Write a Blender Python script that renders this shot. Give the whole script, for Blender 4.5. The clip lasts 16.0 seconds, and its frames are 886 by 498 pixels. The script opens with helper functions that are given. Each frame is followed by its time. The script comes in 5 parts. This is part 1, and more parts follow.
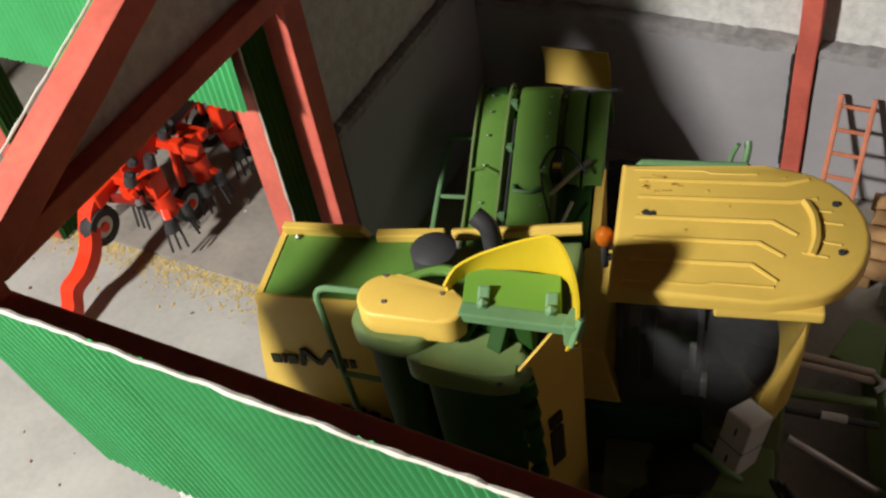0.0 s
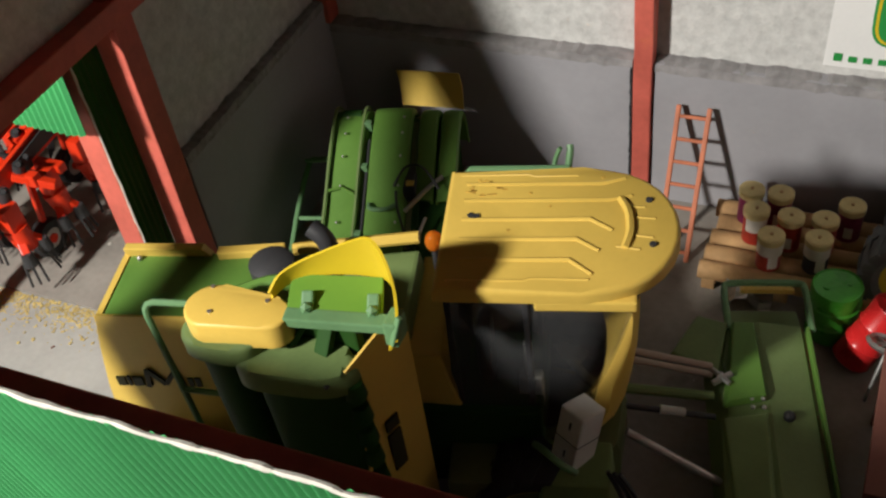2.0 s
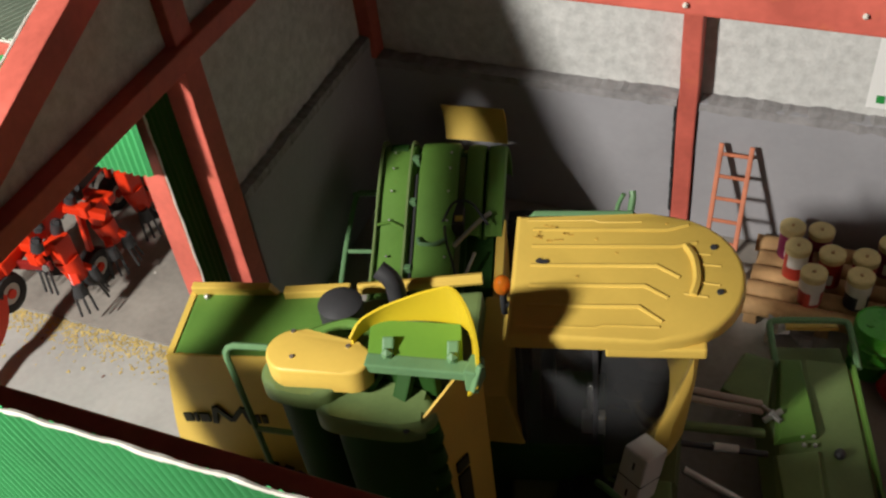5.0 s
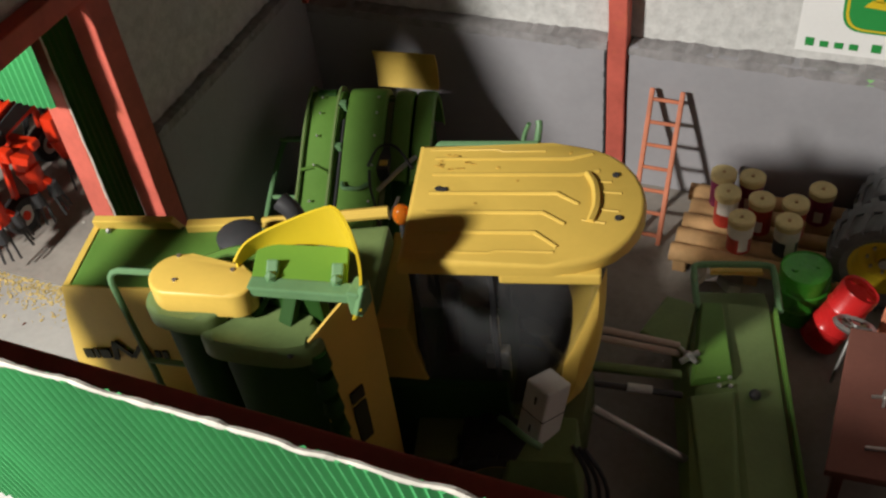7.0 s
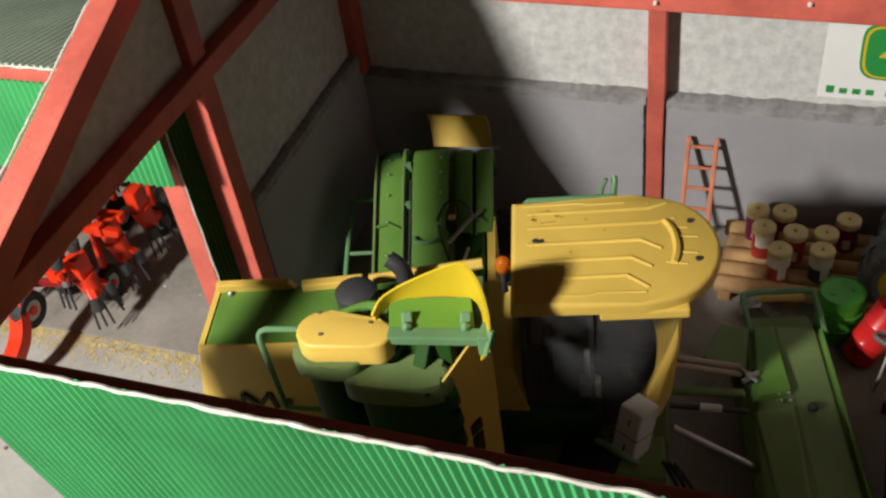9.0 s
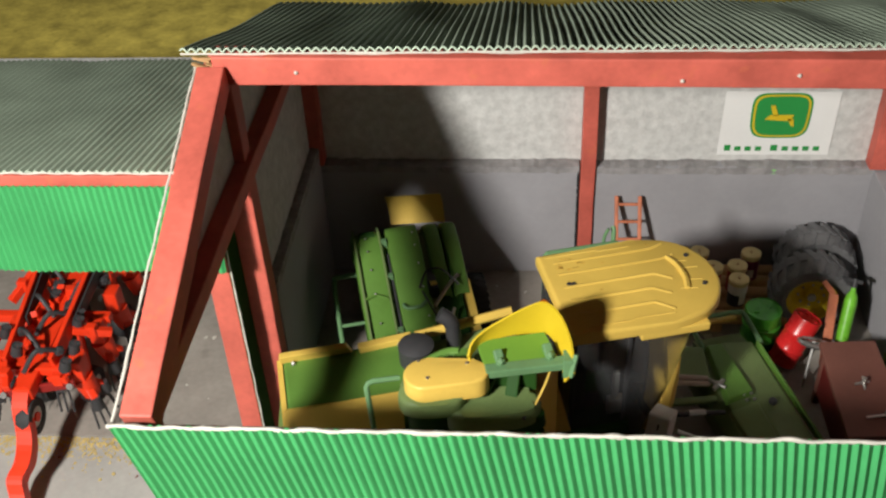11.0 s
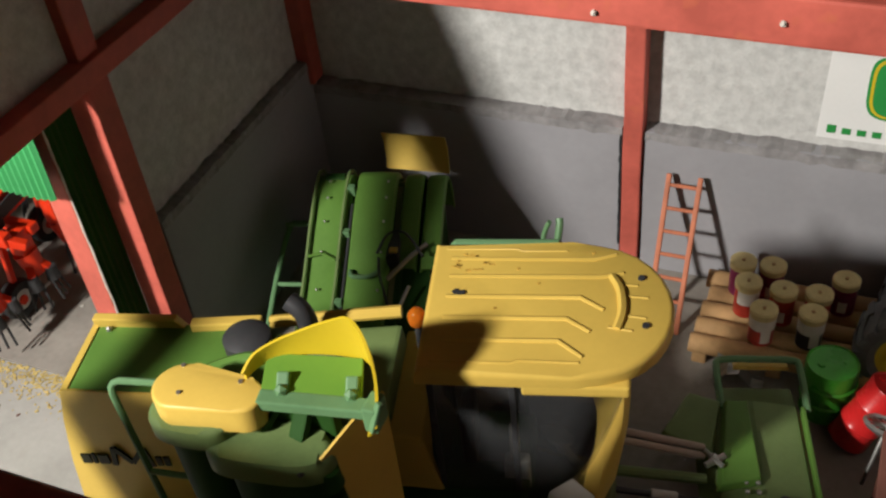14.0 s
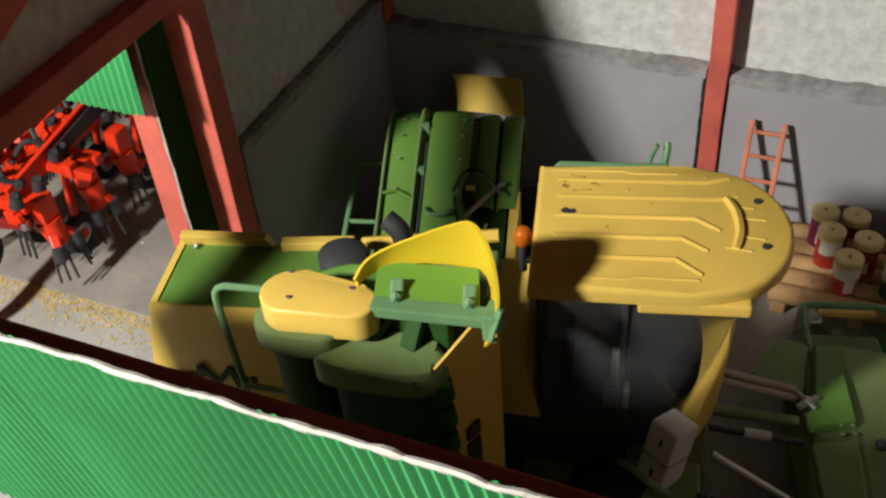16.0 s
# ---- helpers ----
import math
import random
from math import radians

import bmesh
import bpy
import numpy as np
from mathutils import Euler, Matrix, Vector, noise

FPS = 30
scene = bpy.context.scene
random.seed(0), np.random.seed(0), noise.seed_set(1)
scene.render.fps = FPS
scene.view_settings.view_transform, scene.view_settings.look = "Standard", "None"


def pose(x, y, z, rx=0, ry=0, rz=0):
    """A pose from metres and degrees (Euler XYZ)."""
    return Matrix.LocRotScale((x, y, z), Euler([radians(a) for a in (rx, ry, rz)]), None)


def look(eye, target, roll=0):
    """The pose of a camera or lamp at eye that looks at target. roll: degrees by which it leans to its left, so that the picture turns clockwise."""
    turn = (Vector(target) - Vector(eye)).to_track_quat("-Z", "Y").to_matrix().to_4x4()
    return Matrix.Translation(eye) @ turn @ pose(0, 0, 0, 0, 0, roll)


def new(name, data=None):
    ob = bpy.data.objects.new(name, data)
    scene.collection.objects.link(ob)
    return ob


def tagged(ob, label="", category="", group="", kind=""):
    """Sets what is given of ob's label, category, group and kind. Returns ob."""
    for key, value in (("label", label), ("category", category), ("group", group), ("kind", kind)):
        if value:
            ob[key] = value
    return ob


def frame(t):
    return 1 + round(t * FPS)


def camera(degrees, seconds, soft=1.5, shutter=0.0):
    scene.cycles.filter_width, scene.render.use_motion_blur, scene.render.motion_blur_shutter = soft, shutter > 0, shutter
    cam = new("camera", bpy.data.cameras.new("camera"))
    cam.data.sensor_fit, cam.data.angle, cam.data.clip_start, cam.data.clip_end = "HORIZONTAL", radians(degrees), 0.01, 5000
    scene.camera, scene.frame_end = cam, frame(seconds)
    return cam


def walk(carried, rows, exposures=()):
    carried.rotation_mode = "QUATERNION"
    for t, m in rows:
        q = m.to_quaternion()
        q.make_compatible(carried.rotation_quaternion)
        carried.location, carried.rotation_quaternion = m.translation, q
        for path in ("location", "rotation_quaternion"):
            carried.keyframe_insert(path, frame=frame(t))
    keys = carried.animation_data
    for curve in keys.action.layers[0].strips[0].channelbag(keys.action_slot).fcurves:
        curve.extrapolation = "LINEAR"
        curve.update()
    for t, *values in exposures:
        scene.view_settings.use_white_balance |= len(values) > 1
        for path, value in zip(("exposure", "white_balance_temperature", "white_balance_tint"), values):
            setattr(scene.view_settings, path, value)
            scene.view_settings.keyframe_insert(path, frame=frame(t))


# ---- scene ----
# A 1:32 model farm shed. Lengths in the code are decimetres; D turns them into metres.
D = 0.1
cam = camera(46.9, 16.0, soft=2.4)
PATH = [
    (0, (2.162, -0.92, 3.44), (1.368, 0.253, 2.029), -10.7),
    (0.5, (2.363, -0.946, 3.452), (1.592, 0.262, 2.057), -10.4),
    (1, (2.419, -0.978, 3.431), (1.682, 0.268, 2.05), -9.8),
    (1.5, (2.502, -0.937, 3.425), (1.798, 0.337, 2.054), -9.2),
    (2, (2.473, -0.916, 3.365), (1.795, 0.376, 1.996), -8.7),
    (2.5, (2.409, -0.874, 3.368), (1.741, 0.423, 1.999), -8.5),
    (3, (2.429, -0.827, 3.448), (1.764, 0.472, 2.079), -8.1),
    (3.5, (2.305, -0.923, 3.443), (1.637, 0.378, 2.078), -7.9),
    (3.7, (2.245, -0.954, 3.52), (1.573, 0.345, 2.157), -7.8),
    (6, (2.277, -0.987, 3.538), (1.617, 0.324, 2.18), -7.9),
    (6.5, (2.703, -0.923, 3.428), (2.048, 0.382, 2.062), -7.7),
    (7, (2.546, -0.949, 3.31), (1.894, 0.348, 1.935), -7.4),
    (7.5, (2.374, -0.823, 3.375), (1.718, 0.475, 2.002), -7.5),
    (8, (2.3, -0.912, 3.443), (1.635, 0.389, 2.078), -8.0),
    (8.5, (2.307, -1.05, 3.491), (1.644, 0.273, 2.145), -8.6),
    (8.7, (2.329, -1.169, 3.576), (1.675, 0.166, 2.239), -8.9),
    (10.8, (1.227, -2.175, 3.985), (1.075, -0.605, 2.756), -3.3),
    (11, (1.242, -2.144, 4.047), (1.086, -0.566, 2.828), -3.0),
    (11.5, (1.731, -1.698, 3.835), (1.494, -0.124, 2.624), -2.7),
    (12, (2.31, -1.261, 3.719), (1.903, 0.261, 2.486), -3.7),
    (12.5, (2.296, -1.099, 3.522), (1.775, 0.367, 2.265), -4.1),
    (13, (2.305, -0.848, 3.387), (1.696, 0.561, 2.106), -5.3),
    (13.5, (2.294, -0.696, 3.3), (1.646, 0.684, 2.006), -6.3),
    (14, (2.411, -0.776, 3.334), (1.746, 0.591, 2.035), -6.8),
    (14.5, (2.282, -0.938, 3.165), (1.61, 0.425, 1.865), -6.9),
    (15, (2.164, -1.002, 3.097), (1.485, 0.356, 1.795), -6.9),
    (15.5, (2.044, -1.03, 3.128), (1.368, 0.327, 1.823), -6.2),
    (16, (2.137, -0.98, 3.135), (1.471, 0.376, 1.825), -5.2),
]
walk(cam, [(t, look(Vector(eye) * D, Vector(target) * D, roll)) for t, eye, target, roll in PATH])

# ---- light: a room lamp to the front and left of the shed, and the dim room ----
world = bpy.data.worlds.new("room")
scene.world = world
world.use_nodes = True
world.node_tree.nodes["Background"].inputs[0].default_value = (1.0, 0.97, 0.93, 1)
world.node_tree.nodes["Background"].inputs[1].default_value = 0.008
lamp = bpy.data.lights.new("room_lamp", "AREA")
lamp.shape, lamp.size, lamp.energy, lamp.color = "DISK", 0.060, 8.1, (1.0, 0.96, 0.90)
new("room_lamp", lamp).matrix_world = look(Vector((-1.78, -3.5, 4.72)) * D, Vector((1.5, 1.4, 0.6)) * D)
scene.view_settings.exposure = 0.0


# ---- materials ----
def mat(name, colour, rough=0.5, metal=0.0, spots=0.12, scale=60.0, bump=0.15, fine=600.0, coat=0.0, dark=None, dirt=0.0, per_piece=0.0, spec=0.35):
    """A surface with broad and fine variation of its colour, dirt patches and fine relief."""
    m = bpy.data.materials.new(name)
    m.use_nodes = True
    nt = m.node_tree
    b = nt.nodes["Principled BSDF"]
    b.inputs["Roughness"].default_value, b.inputs["Metallic"].default_value = rough, metal
    b.inputs["Coat Weight"].default_value = coat
    b.inputs["Specular IOR Level"].default_value = spec
    tc = nt.nodes.new("ShaderNodeTexCoord")

    def noise_node(sc, detail=6):
        n = nt.nodes.new("ShaderNodeTexNoise")
        n.inputs["Scale"].default_value, n.inputs["Detail"].default_value = sc, detail
        nt.links.new(tc.outputs["Object"], n.inputs["Vector"])
        return n

    broad, grain = noise_node(scale), noise_node(fine, 3)
    mix = nt.nodes.new("ShaderNodeMix")
    mix.data_type = "RGBA"
    mix.inputs["A"].default_value = (*[c * (1 - spots) for c in colour], 1)
    mix.inputs["B"].default_value = (*[min(1, c * (1 + spots)) for c in colour], 1)
    add = nt.nodes.new("ShaderNodeMath")
    add.operation = "MULTIPLY_ADD"
    add.inputs[1].default_value = 0.35
    nt.links.new(grain.outputs[0], add.inputs[0])
    nt.links.new(broad.outputs[0], add.inputs[2])
    ramp = nt.nodes.new("ShaderNodeMapRange")
    ramp.inputs["From Min"].default_value, ramp.inputs["From Max"].default_value = 0.45, 0.9
    nt.links.new(add.outputs[0], ramp.inputs["Value"])
    nt.links.new(ramp.outputs[0], mix.inputs["Factor"])
    out = mix.outputs["Result"]
    if dirt:
        patch = noise_node(scale * 2.3, 8)
        r2 = nt.nodes.new("ShaderNodeMapRange")
        r2.inputs["From Min"].default_value, r2.inputs["From Max"].default_value = 0.62, 0.72
        r2.inputs["To Max"].default_value = dirt
        nt.links.new(patch.outputs[0], r2.inputs["Value"])
        m2 = nt.nodes.new("ShaderNodeMix")
        m2.data_type = "RGBA"
        m2.inputs["B"].default_value = (*(dark or [c * 0.35 for c in colour]), 1)
        nt.links.new(out, m2.inputs["A"])
        nt.links.new(r2.outputs[0], m2.inputs["Factor"])
        out = m2.outputs["Result"]
    if per_piece:
        info = nt.nodes.new("ShaderNodeObjectInfo")
        hs = nt.nodes.new("ShaderNodeHueSaturation")
        r3 = nt.nodes.new("ShaderNodeMapRange")
        r3.inputs["To Min"].default_value, r3.inputs["To Max"].default_value = 1 - per_piece, 1 + per_piece
        nt.links.new(info.outputs["Random"], r3.inputs["Value"])
        nt.links.new(r3.outputs[0], hs.inputs["Value"])
        nt.links.new(out, hs.inputs["Color"])
        out = hs.outputs[0]
    nt.links.new(out, b.inputs["Base Color"])
    rr = nt.nodes.new("ShaderNodeMapRange")
    rr.inputs["To Min"].default_value, rr.inputs["To Max"].default_value = max(0, rough - 0.1), min(1, rough + 0.12)
    nt.links.new(broad.outputs[0], rr.inputs["Value"])
    nt.links.new(rr.outputs[0], b.inputs["Roughness"])
    if bump:
        bn = nt.nodes.new("ShaderNodeBump")
        bn.inputs["Strength"].default_value, bn.inputs["Distance"].default_value = bump, 0.0006
        nt.links.new(add.outputs[0], bn.inputs["Height"])
        nt.links.new(bn.outputs[0], b.inputs["Normal"])
    return m


RED = mat("red_painted_wood", (0.49, 0.105, 0.075), 0.55, spots=0.22, scale=45, bump=0.35, fine=350, dirt=0.45, dark=(0.52, 0.15, 0.06))
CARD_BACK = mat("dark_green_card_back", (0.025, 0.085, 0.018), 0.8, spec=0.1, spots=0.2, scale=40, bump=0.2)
CARD = mat("green_corrugated_card", (0.050, 0.325, 0.105), 0.6, spots=0.12, scale=30, bump=0.1)
CARD_DARK = mat("dark_green_corrugated_card", (0.36, 0.44, 0.34), 0.65, spots=0.2, scale=25, bump=0.1)
PAPER = mat("torn_paper_edge", (0.52, 0.50, 0.44), 0.9, spots=0.15, scale=200, bump=0.5)
PLASTER = mat("off_white_plaster", (0.53, 0.53, 0.51), 0.9, spots=0.16, scale=220, bump=0.7, fine=700, dirt=0.12, dark=(0.47, 0.46, 0.44))
GREYWALL = mat("grey_painted_wall", (0.30, 0.295, 0.31), 0.8, spots=0.08, scale=25, bump=0.35, fine=300, dirt=0.15, dark=(0.25, 0.245, 0.25))
LEDGE = mat("rough_grey_filler", (0.25, 0.24, 0.24), 0.95, spots=0.25, scale=120, bump=0.9, fine=400)
CONCRETE = mat("grey_concrete_floor", (0.27, 0.245, 0.215), 0.85, spots=0.22, scale=28, bump=0.4, fine=300, dirt=0.35, dark=(0.12, 0.108, 0.095))
APRON = mat("pale_concrete_yard", (0.37, 0.36, 0.335), 0.85, spots=0.14, scale=25, bump=0.4, fine=350, dirt=0.25, dark=(0.30, 0.27, 0.22))
FELT = mat("olive_green_mat", (0.58, 0.47, 0.09), 0.95, spots=0.35, scale=60, bump=1.0, fine=260, dirt=0.5, dark=(0.25, 0.20, 0.03))
YELLOW = mat("yellow_plastic", (0.62, 0.425, 0.085), 0.42, spots=0.06, scale=40, bump=0.05, dirt=0.05)
YELLOW2 = mat("lemon_yellow_plastic", (0.60, 0.435, 0.02), 0.42, spots=0.05, scale=40, bump=0.03)
GREEN = mat("leaf_green_plastic", (0.095, 0.20, 0.035), 0.45, spots=0.10, scale=50, bump=0.06, dirt=0.15, dark=(0.07, 0.16, 0.03))
GREEN2 = mat("mid_green_plastic", (0.135, 0.195, 0.068), 0.5, spots=0.14, scale=50, bump=0.08, dirt=0.2, dark=(0.10, 0.15, 0.06))
GREEN3 = mat("grey_green_metal", (0.11, 0.22, 0.10), 0.5, spots=0.12, scale=70, bump=0.08)
OLIVE = mat("dull_olive_plastic", (0.085, 0.105, 0.04), 0.55, spots=0.15, scale=60, bump=0.08, dirt=0.2, dark=(0.05, 0.06, 0.03))
DGREEN = mat("dark_green_plastic", (0.016, 0.055, 0.009), 0.6, spec=0.15, spots=0.1, scale=50, bump=0.06)
LIME = mat("lime_green_plastic", (0.115, 0.25, 0.03), 0.5, spots=0.06, scale=50, bump=0.04)
BLACK = mat("black_rubber", (0.022, 0.022, 0.023), 0.65, spots=0.3, scale=90, bump=0.3, dirt=0.3, dark=(0.06, 0.055, 0.05))
DARKGREY = mat("dark_grey_plastic", (0.035, 0.035, 0.037), 0.5, spots=0.15, scale=60, bump=0.05)
TYRE = mat("grey_tyre_rubber", (0.13, 0.13, 0.133), 0.7, spots=0.3, scale=70, bump=0.3, dirt=0.4, dark=(0.09, 0.085, 0.08))
STEEL = mat("dull_steel", (0.42, 0.41, 0.39), 0.38, 0.85, spots=0.15, scale=120, bump=0.1)
SILVER = mat("pale_grey_plastic", (0.52, 0.51, 0.48), 0.5, spots=0.08, scale=80, bump=0.05)
SALMON = mat("pinkish_grey_rod", (0.42, 0.34, 0.28), 0.5, spots=0.1, scale=80, bump=0.05)
WOOD = mat("bare_wood", (0.42, 0.25, 0.11), 0.75, spots=0.25, scale=70, bump=0.4, fine=300, per_piece=0.12)
LADDER = mat("orange_stained_wood", (0.50, 0.165, 0.085), 0.6, spots=0.2, scale=90, bump=0.3)
CANLID = mat("cream_can_lid", (0.60, 0.48, 0.22), 0.6, spots=0.15, scale=120, bump=0.2)
MAGENTA = mat("dark_magenta_can", (0.20, 0.02, 0.07), 0.45, spots=0.3, scale=150, bump=0.05)
CANRED = mat("red_can", (0.38, 0.035, 0.02), 0.45, spots=0.3, scale=150, bump=0.05)
WHITE = mat("white_label", (0.66, 0.62, 0.54), 0.6, spots=0.1, scale=100, bump=0.05)
TEDRED = mat("bright_red_plastic", (0.68, 0.035, 0.008), 0.38, spots=0.08, scale=60, bump=0.04)
BARRED = mat("glossy_red_paint", (0.52, 0.018, 0.018), 0.28, spots=0.15, scale=80, bump=0.25, dirt=0.25, dark=(0.18, 0.01, 0.01))
BARGREEN = mat("glossy_green_paint", (0.06, 0.34, 0.03), 0.28, spots=0.2, scale=80, bump=0.3, dirt=0.2)
BROWN = mat("red_brown_board", (0.16, 0.062, 0.045), 0.65, spots=0.15, scale=40, bump=0.25)
STRAW = mat("straw_crumbs", (0.50, 0.38, 0.14), 0.9, spots=0.3, scale=200, bump=0.3)
INK = mat("black_print", (0.03, 0.03, 0.01), 0.6, spots=0.05, bump=0)
GREENINK = mat("green_print", (0.02, 0.25, 0.05), 0.6, spots=0.05, bump=0)
SIGN = mat("white_paper", (0.74, 0.74, 0.72), 0.8, spots=0.04, scale=30, bump=0.05)
STAIN = mat("brown_rub_stain", (0.55, 0.335, 0.06), 0.6, spots=0.3, scale=300, bump=0.05)


def glassy(name, colour, rough, alpha_mix):
    m = bpy.data.materials.new(name)
    m.use_nodes = True
    b = m.node_tree.nodes["Principled BSDF"]
    b.inputs["Base Color"].default_value = (*colour, 1)
    b.inputs["Roughness"].default_value = rough
    b.inputs["Transmission Weight"].default_value = alpha_mix
    b.inputs["IOR"].default_value = 1.18
    return m


GLASS = glassy("smoked_cab_glass", (0.23, 0.235, 0.24), 0.06, 0.85)
AMBER = glassy("amber_lens", (0.8, 0.22, 0.02), 0.15, 0.6)

# ---- mesh helpers, all in decimetres ----


def thing(name, at, label, category, group="", kind=""):
    ob = new(name)
    ob.location = Vector(at) * D
    ob.empty_display_size = 0.01
    return tagged(ob, label, category, group, kind)


def origin_of(ob):
    v = Vector((0, 0, 0))
    while ob:
        v += ob.location
        ob = ob.parent
    return v


def part(name, bm, material, parent=None, label="", smooth=False, m=None):
    """One bmesh, in decimetres of the world (or of the frame m), as a mesh object under parent."""
    if m is not None:
        bm.transform(m)
    bmesh.ops.recalc_face_normals(bm, faces=bm.faces)
    bmesh.ops.scale(bm, vec=(D, D, D), verts=bm.verts)
    if parent:
        base = Vector((0, 0, 0))
    else:
        lo = [min(v.co[i] for v in bm.verts) for i in range(3)]
        hi = [max(v.co[i] for v in bm.verts) for i in range(3)]
        base = Vector(((lo[0] + hi[0]) / 2, (lo[1] + hi[1]) / 2, lo[2]))
    off = origin_of(parent) if parent else base
    bmesh.ops.translate(bm, vec=-off, verts=bm.verts)
    me = bpy.data.meshes.new(name)
    if smooth:
        for f in bm.faces:
            f.smooth = True
        for e in bm.edges:
            if len(e.link_faces) == 2 and e.calc_face_angle(0) > 0.6:
                e.smooth = False
    bm.to_mesh(me)
    bm.free()
    me.materials.append(material)
    ob = new(name, me)
    if parent:
        ob.parent = parent
    else:
        ob.location = base
    if label:
        ob["label"] = label
    return ob


def B():
    return bmesh.new()


def hexa(bm, pts, bevel=0.0):
    """Eight corners: four below, four above, in the same order."""
    vs = [bm.verts.new(p) for p in pts]
    fs = [bm.faces.new([vs[i] for i in q]) for q in ((3, 2, 1, 0), (4, 5, 6, 7), (0, 1, 5, 4), (1, 2, 6, 5), (2, 3, 7, 6), (3, 0, 4, 7))]
    if bevel:
        es = {e for f in fs for e in f.edges}
        bmesh.ops.bevel(bm, geom=list(es), offset=bevel, segments=2, affect="EDGES", profile=0.6)
    return bm


def box(bm, x0, x1, y0, y1, z0, z1, bevel=0.0):
    return hexa(bm, [(x0, y0, z0), (x1, y0, z0), (x1, y1, z0), (x0, y1, z0), (x0, y0, z1), (x1, y0, z1), (x1, y1, z1), (x0, y1, z1)], bevel)


def bar(bm, p, q, w, h, up=(0, 0, 1), bevel=0.006):
    """A square-sawn bar from p to q, w across and h high."""
    p, q = Vector(p), Vector(q)
    d = (q - p).normalized()
    s = d.cross(Vector(up)).normalized() * w / 2
    u = s.cross(d).normalized() * h / 2
    return hexa(bm, [p - s - u, p + s - u, q + s - u, q - s - u, p - s + u, p + s + u, q + s + u, q - s + u], bevel)


def cyl(bm, p, q, r, r2=None, n=20, cap=True):
    p, q = Vector(p), Vector(q)
    r2 = r if r2 is None else r2
    d = q - p
    m = Matrix.Translation((p + q) / 2) @ d.to_track_quat("Z", "Y").to_matrix().to_4x4()
    bmesh.ops.create_cone(bm, cap_ends=cap, segments=n, radius1=r, radius2=max(r2, 1e-4), depth=d.length, matrix=m)
    return bm


def tube(bm, pts, r, n=8):
    """A round rod along a polyline."""
    pts = [Vector(p) for p in pts]
    rings = []
    for i, p in enumerate(pts):
        d = (pts[min(i + 1, len(pts) - 1)] - pts[max(i - 1, 0)]).normalized()
        a = d.orthogonal().normalized() if not rings else (prev - d * prev.dot(d)).normalized()
        prev = a
        b = d.cross(a)
        rings.append([bm.verts.new(p + (a * math.cos(t) + b * math.sin(t)) * r) for t in [2 * math.pi * k / n for k in range(n)]])
    for r0, r1 in zip(rings, rings[1:]):
        for k in range(n):
            bm.faces.new((r0[k], r0[(k + 1) % n], r1[(k + 1) % n], r1[k]))
    bm.faces.new(rings[0][::-1])
    bm.faces.new(rings[-1])
    return bm


def smooth_line(pts, steps=5):
    """A rounded run through the given points."""
    pts = [Vector(p) for p in pts]
    out = []
    for i in range(len(pts) - 1):
        a, b, c, d = pts[max(i - 1, 0)], pts[i], pts[i + 1], pts[min(i + 2, len(pts) - 1)]
        for k in range(steps):
            t = k / steps
            out.append(0.5 * (2 * b + (c - a) * t + (2 * a - 5 * b + 4 * c - d) * t * t + (3 * b - a - 3 * c + d) * t ** 3))
    return out + [pts[-1]]


def slab(bm, outline, z0, z1, bevel=0.0):
    """A flat plate with the given outline (x, y), from z0 to z1, its upper rim rounded."""
    lo = [bm.verts.new((x, y, z0)) for x, y in outline]
    hi = [bm.verts.new((x, y, z1)) for x, y in outline]
    n = len(outline)
    for i in range(n):
        bm.faces.new((lo[i], lo[(i + 1) % n], hi[(i + 1) % n], hi[i]))
    bm.faces.new(lo[::-1])
    top = bm.faces.new(hi)
    if bevel:
        bmesh.ops.bevel(bm, geom=list(top.edges), offset=bevel, segments=3, affect="EDGES", profile=0.5)
    return bm


def loft(bm, loops, close=True, cap=True):
    rings = [[bm.verts.new(p) for p in loop] for loop in loops]
    n = len(rings[0])
    for r0, r1 in zip(rings, rings[1:]):
        for k in range(n if close else n - 1):
            bm.faces.new((r0[k], r0[(k + 1) % n], r1[(k + 1) % n], r1[k]))
    if cap and close:
        bm.faces.new(rings[0][::-1])
        bm.faces.new(rings[-1])
    return bm


def sheet(bm, rows, thick):
    """A bent sheet through a grid of points, given a thickness."""
    grid = [[bm.verts.new(p) for p in row] for row in rows]
    for r0, r1 in zip(grid, grid[1:]):
        for k in range(len(r0) - 1):
            bm.faces.new((r0[k], r0[k + 1], r1[k + 1], r1[k]))
    bmesh.ops.recalc_face_normals(bm, faces=bm.faces)
    bmesh.ops.solidify(bm, geom=bm.faces[:], thickness=thick)
    return bm


def corrugated(bm, p, along, down, pitch=0.03, amp=0.0055, thick=0.006, ragged=0.006, seed=1, sag=0.0, rows=5):
    """A fluted card sheet from the corner p: flutes follow one another along one way and run down the other."""
    p, along, down = Vector(p), Vector(along), Vector(down)
    normal = along.cross(down).normalized()
    n = int(along.length / pitch * 6)
    lines = []
    for j in range(rows + 1):
        v = j / rows
        line = []
        for i in range(n + 1):
            u = i / n
            q = p + along * u
            wob = noise.noise((u * 11 + seed, v * 1.5, seed)) * sag * min(1, v * 3)
            edge = ragged * noise.noise((u * 60, seed * 3.1, v * 9)) if j == rows else 0
            line.append(q + down * v + down.normalized() * edge + normal * (amp * math.sin(2 * math.pi * u * along.length / pitch) + wob))
        lines.append(line)
    return sheet(bm, lines, thick)


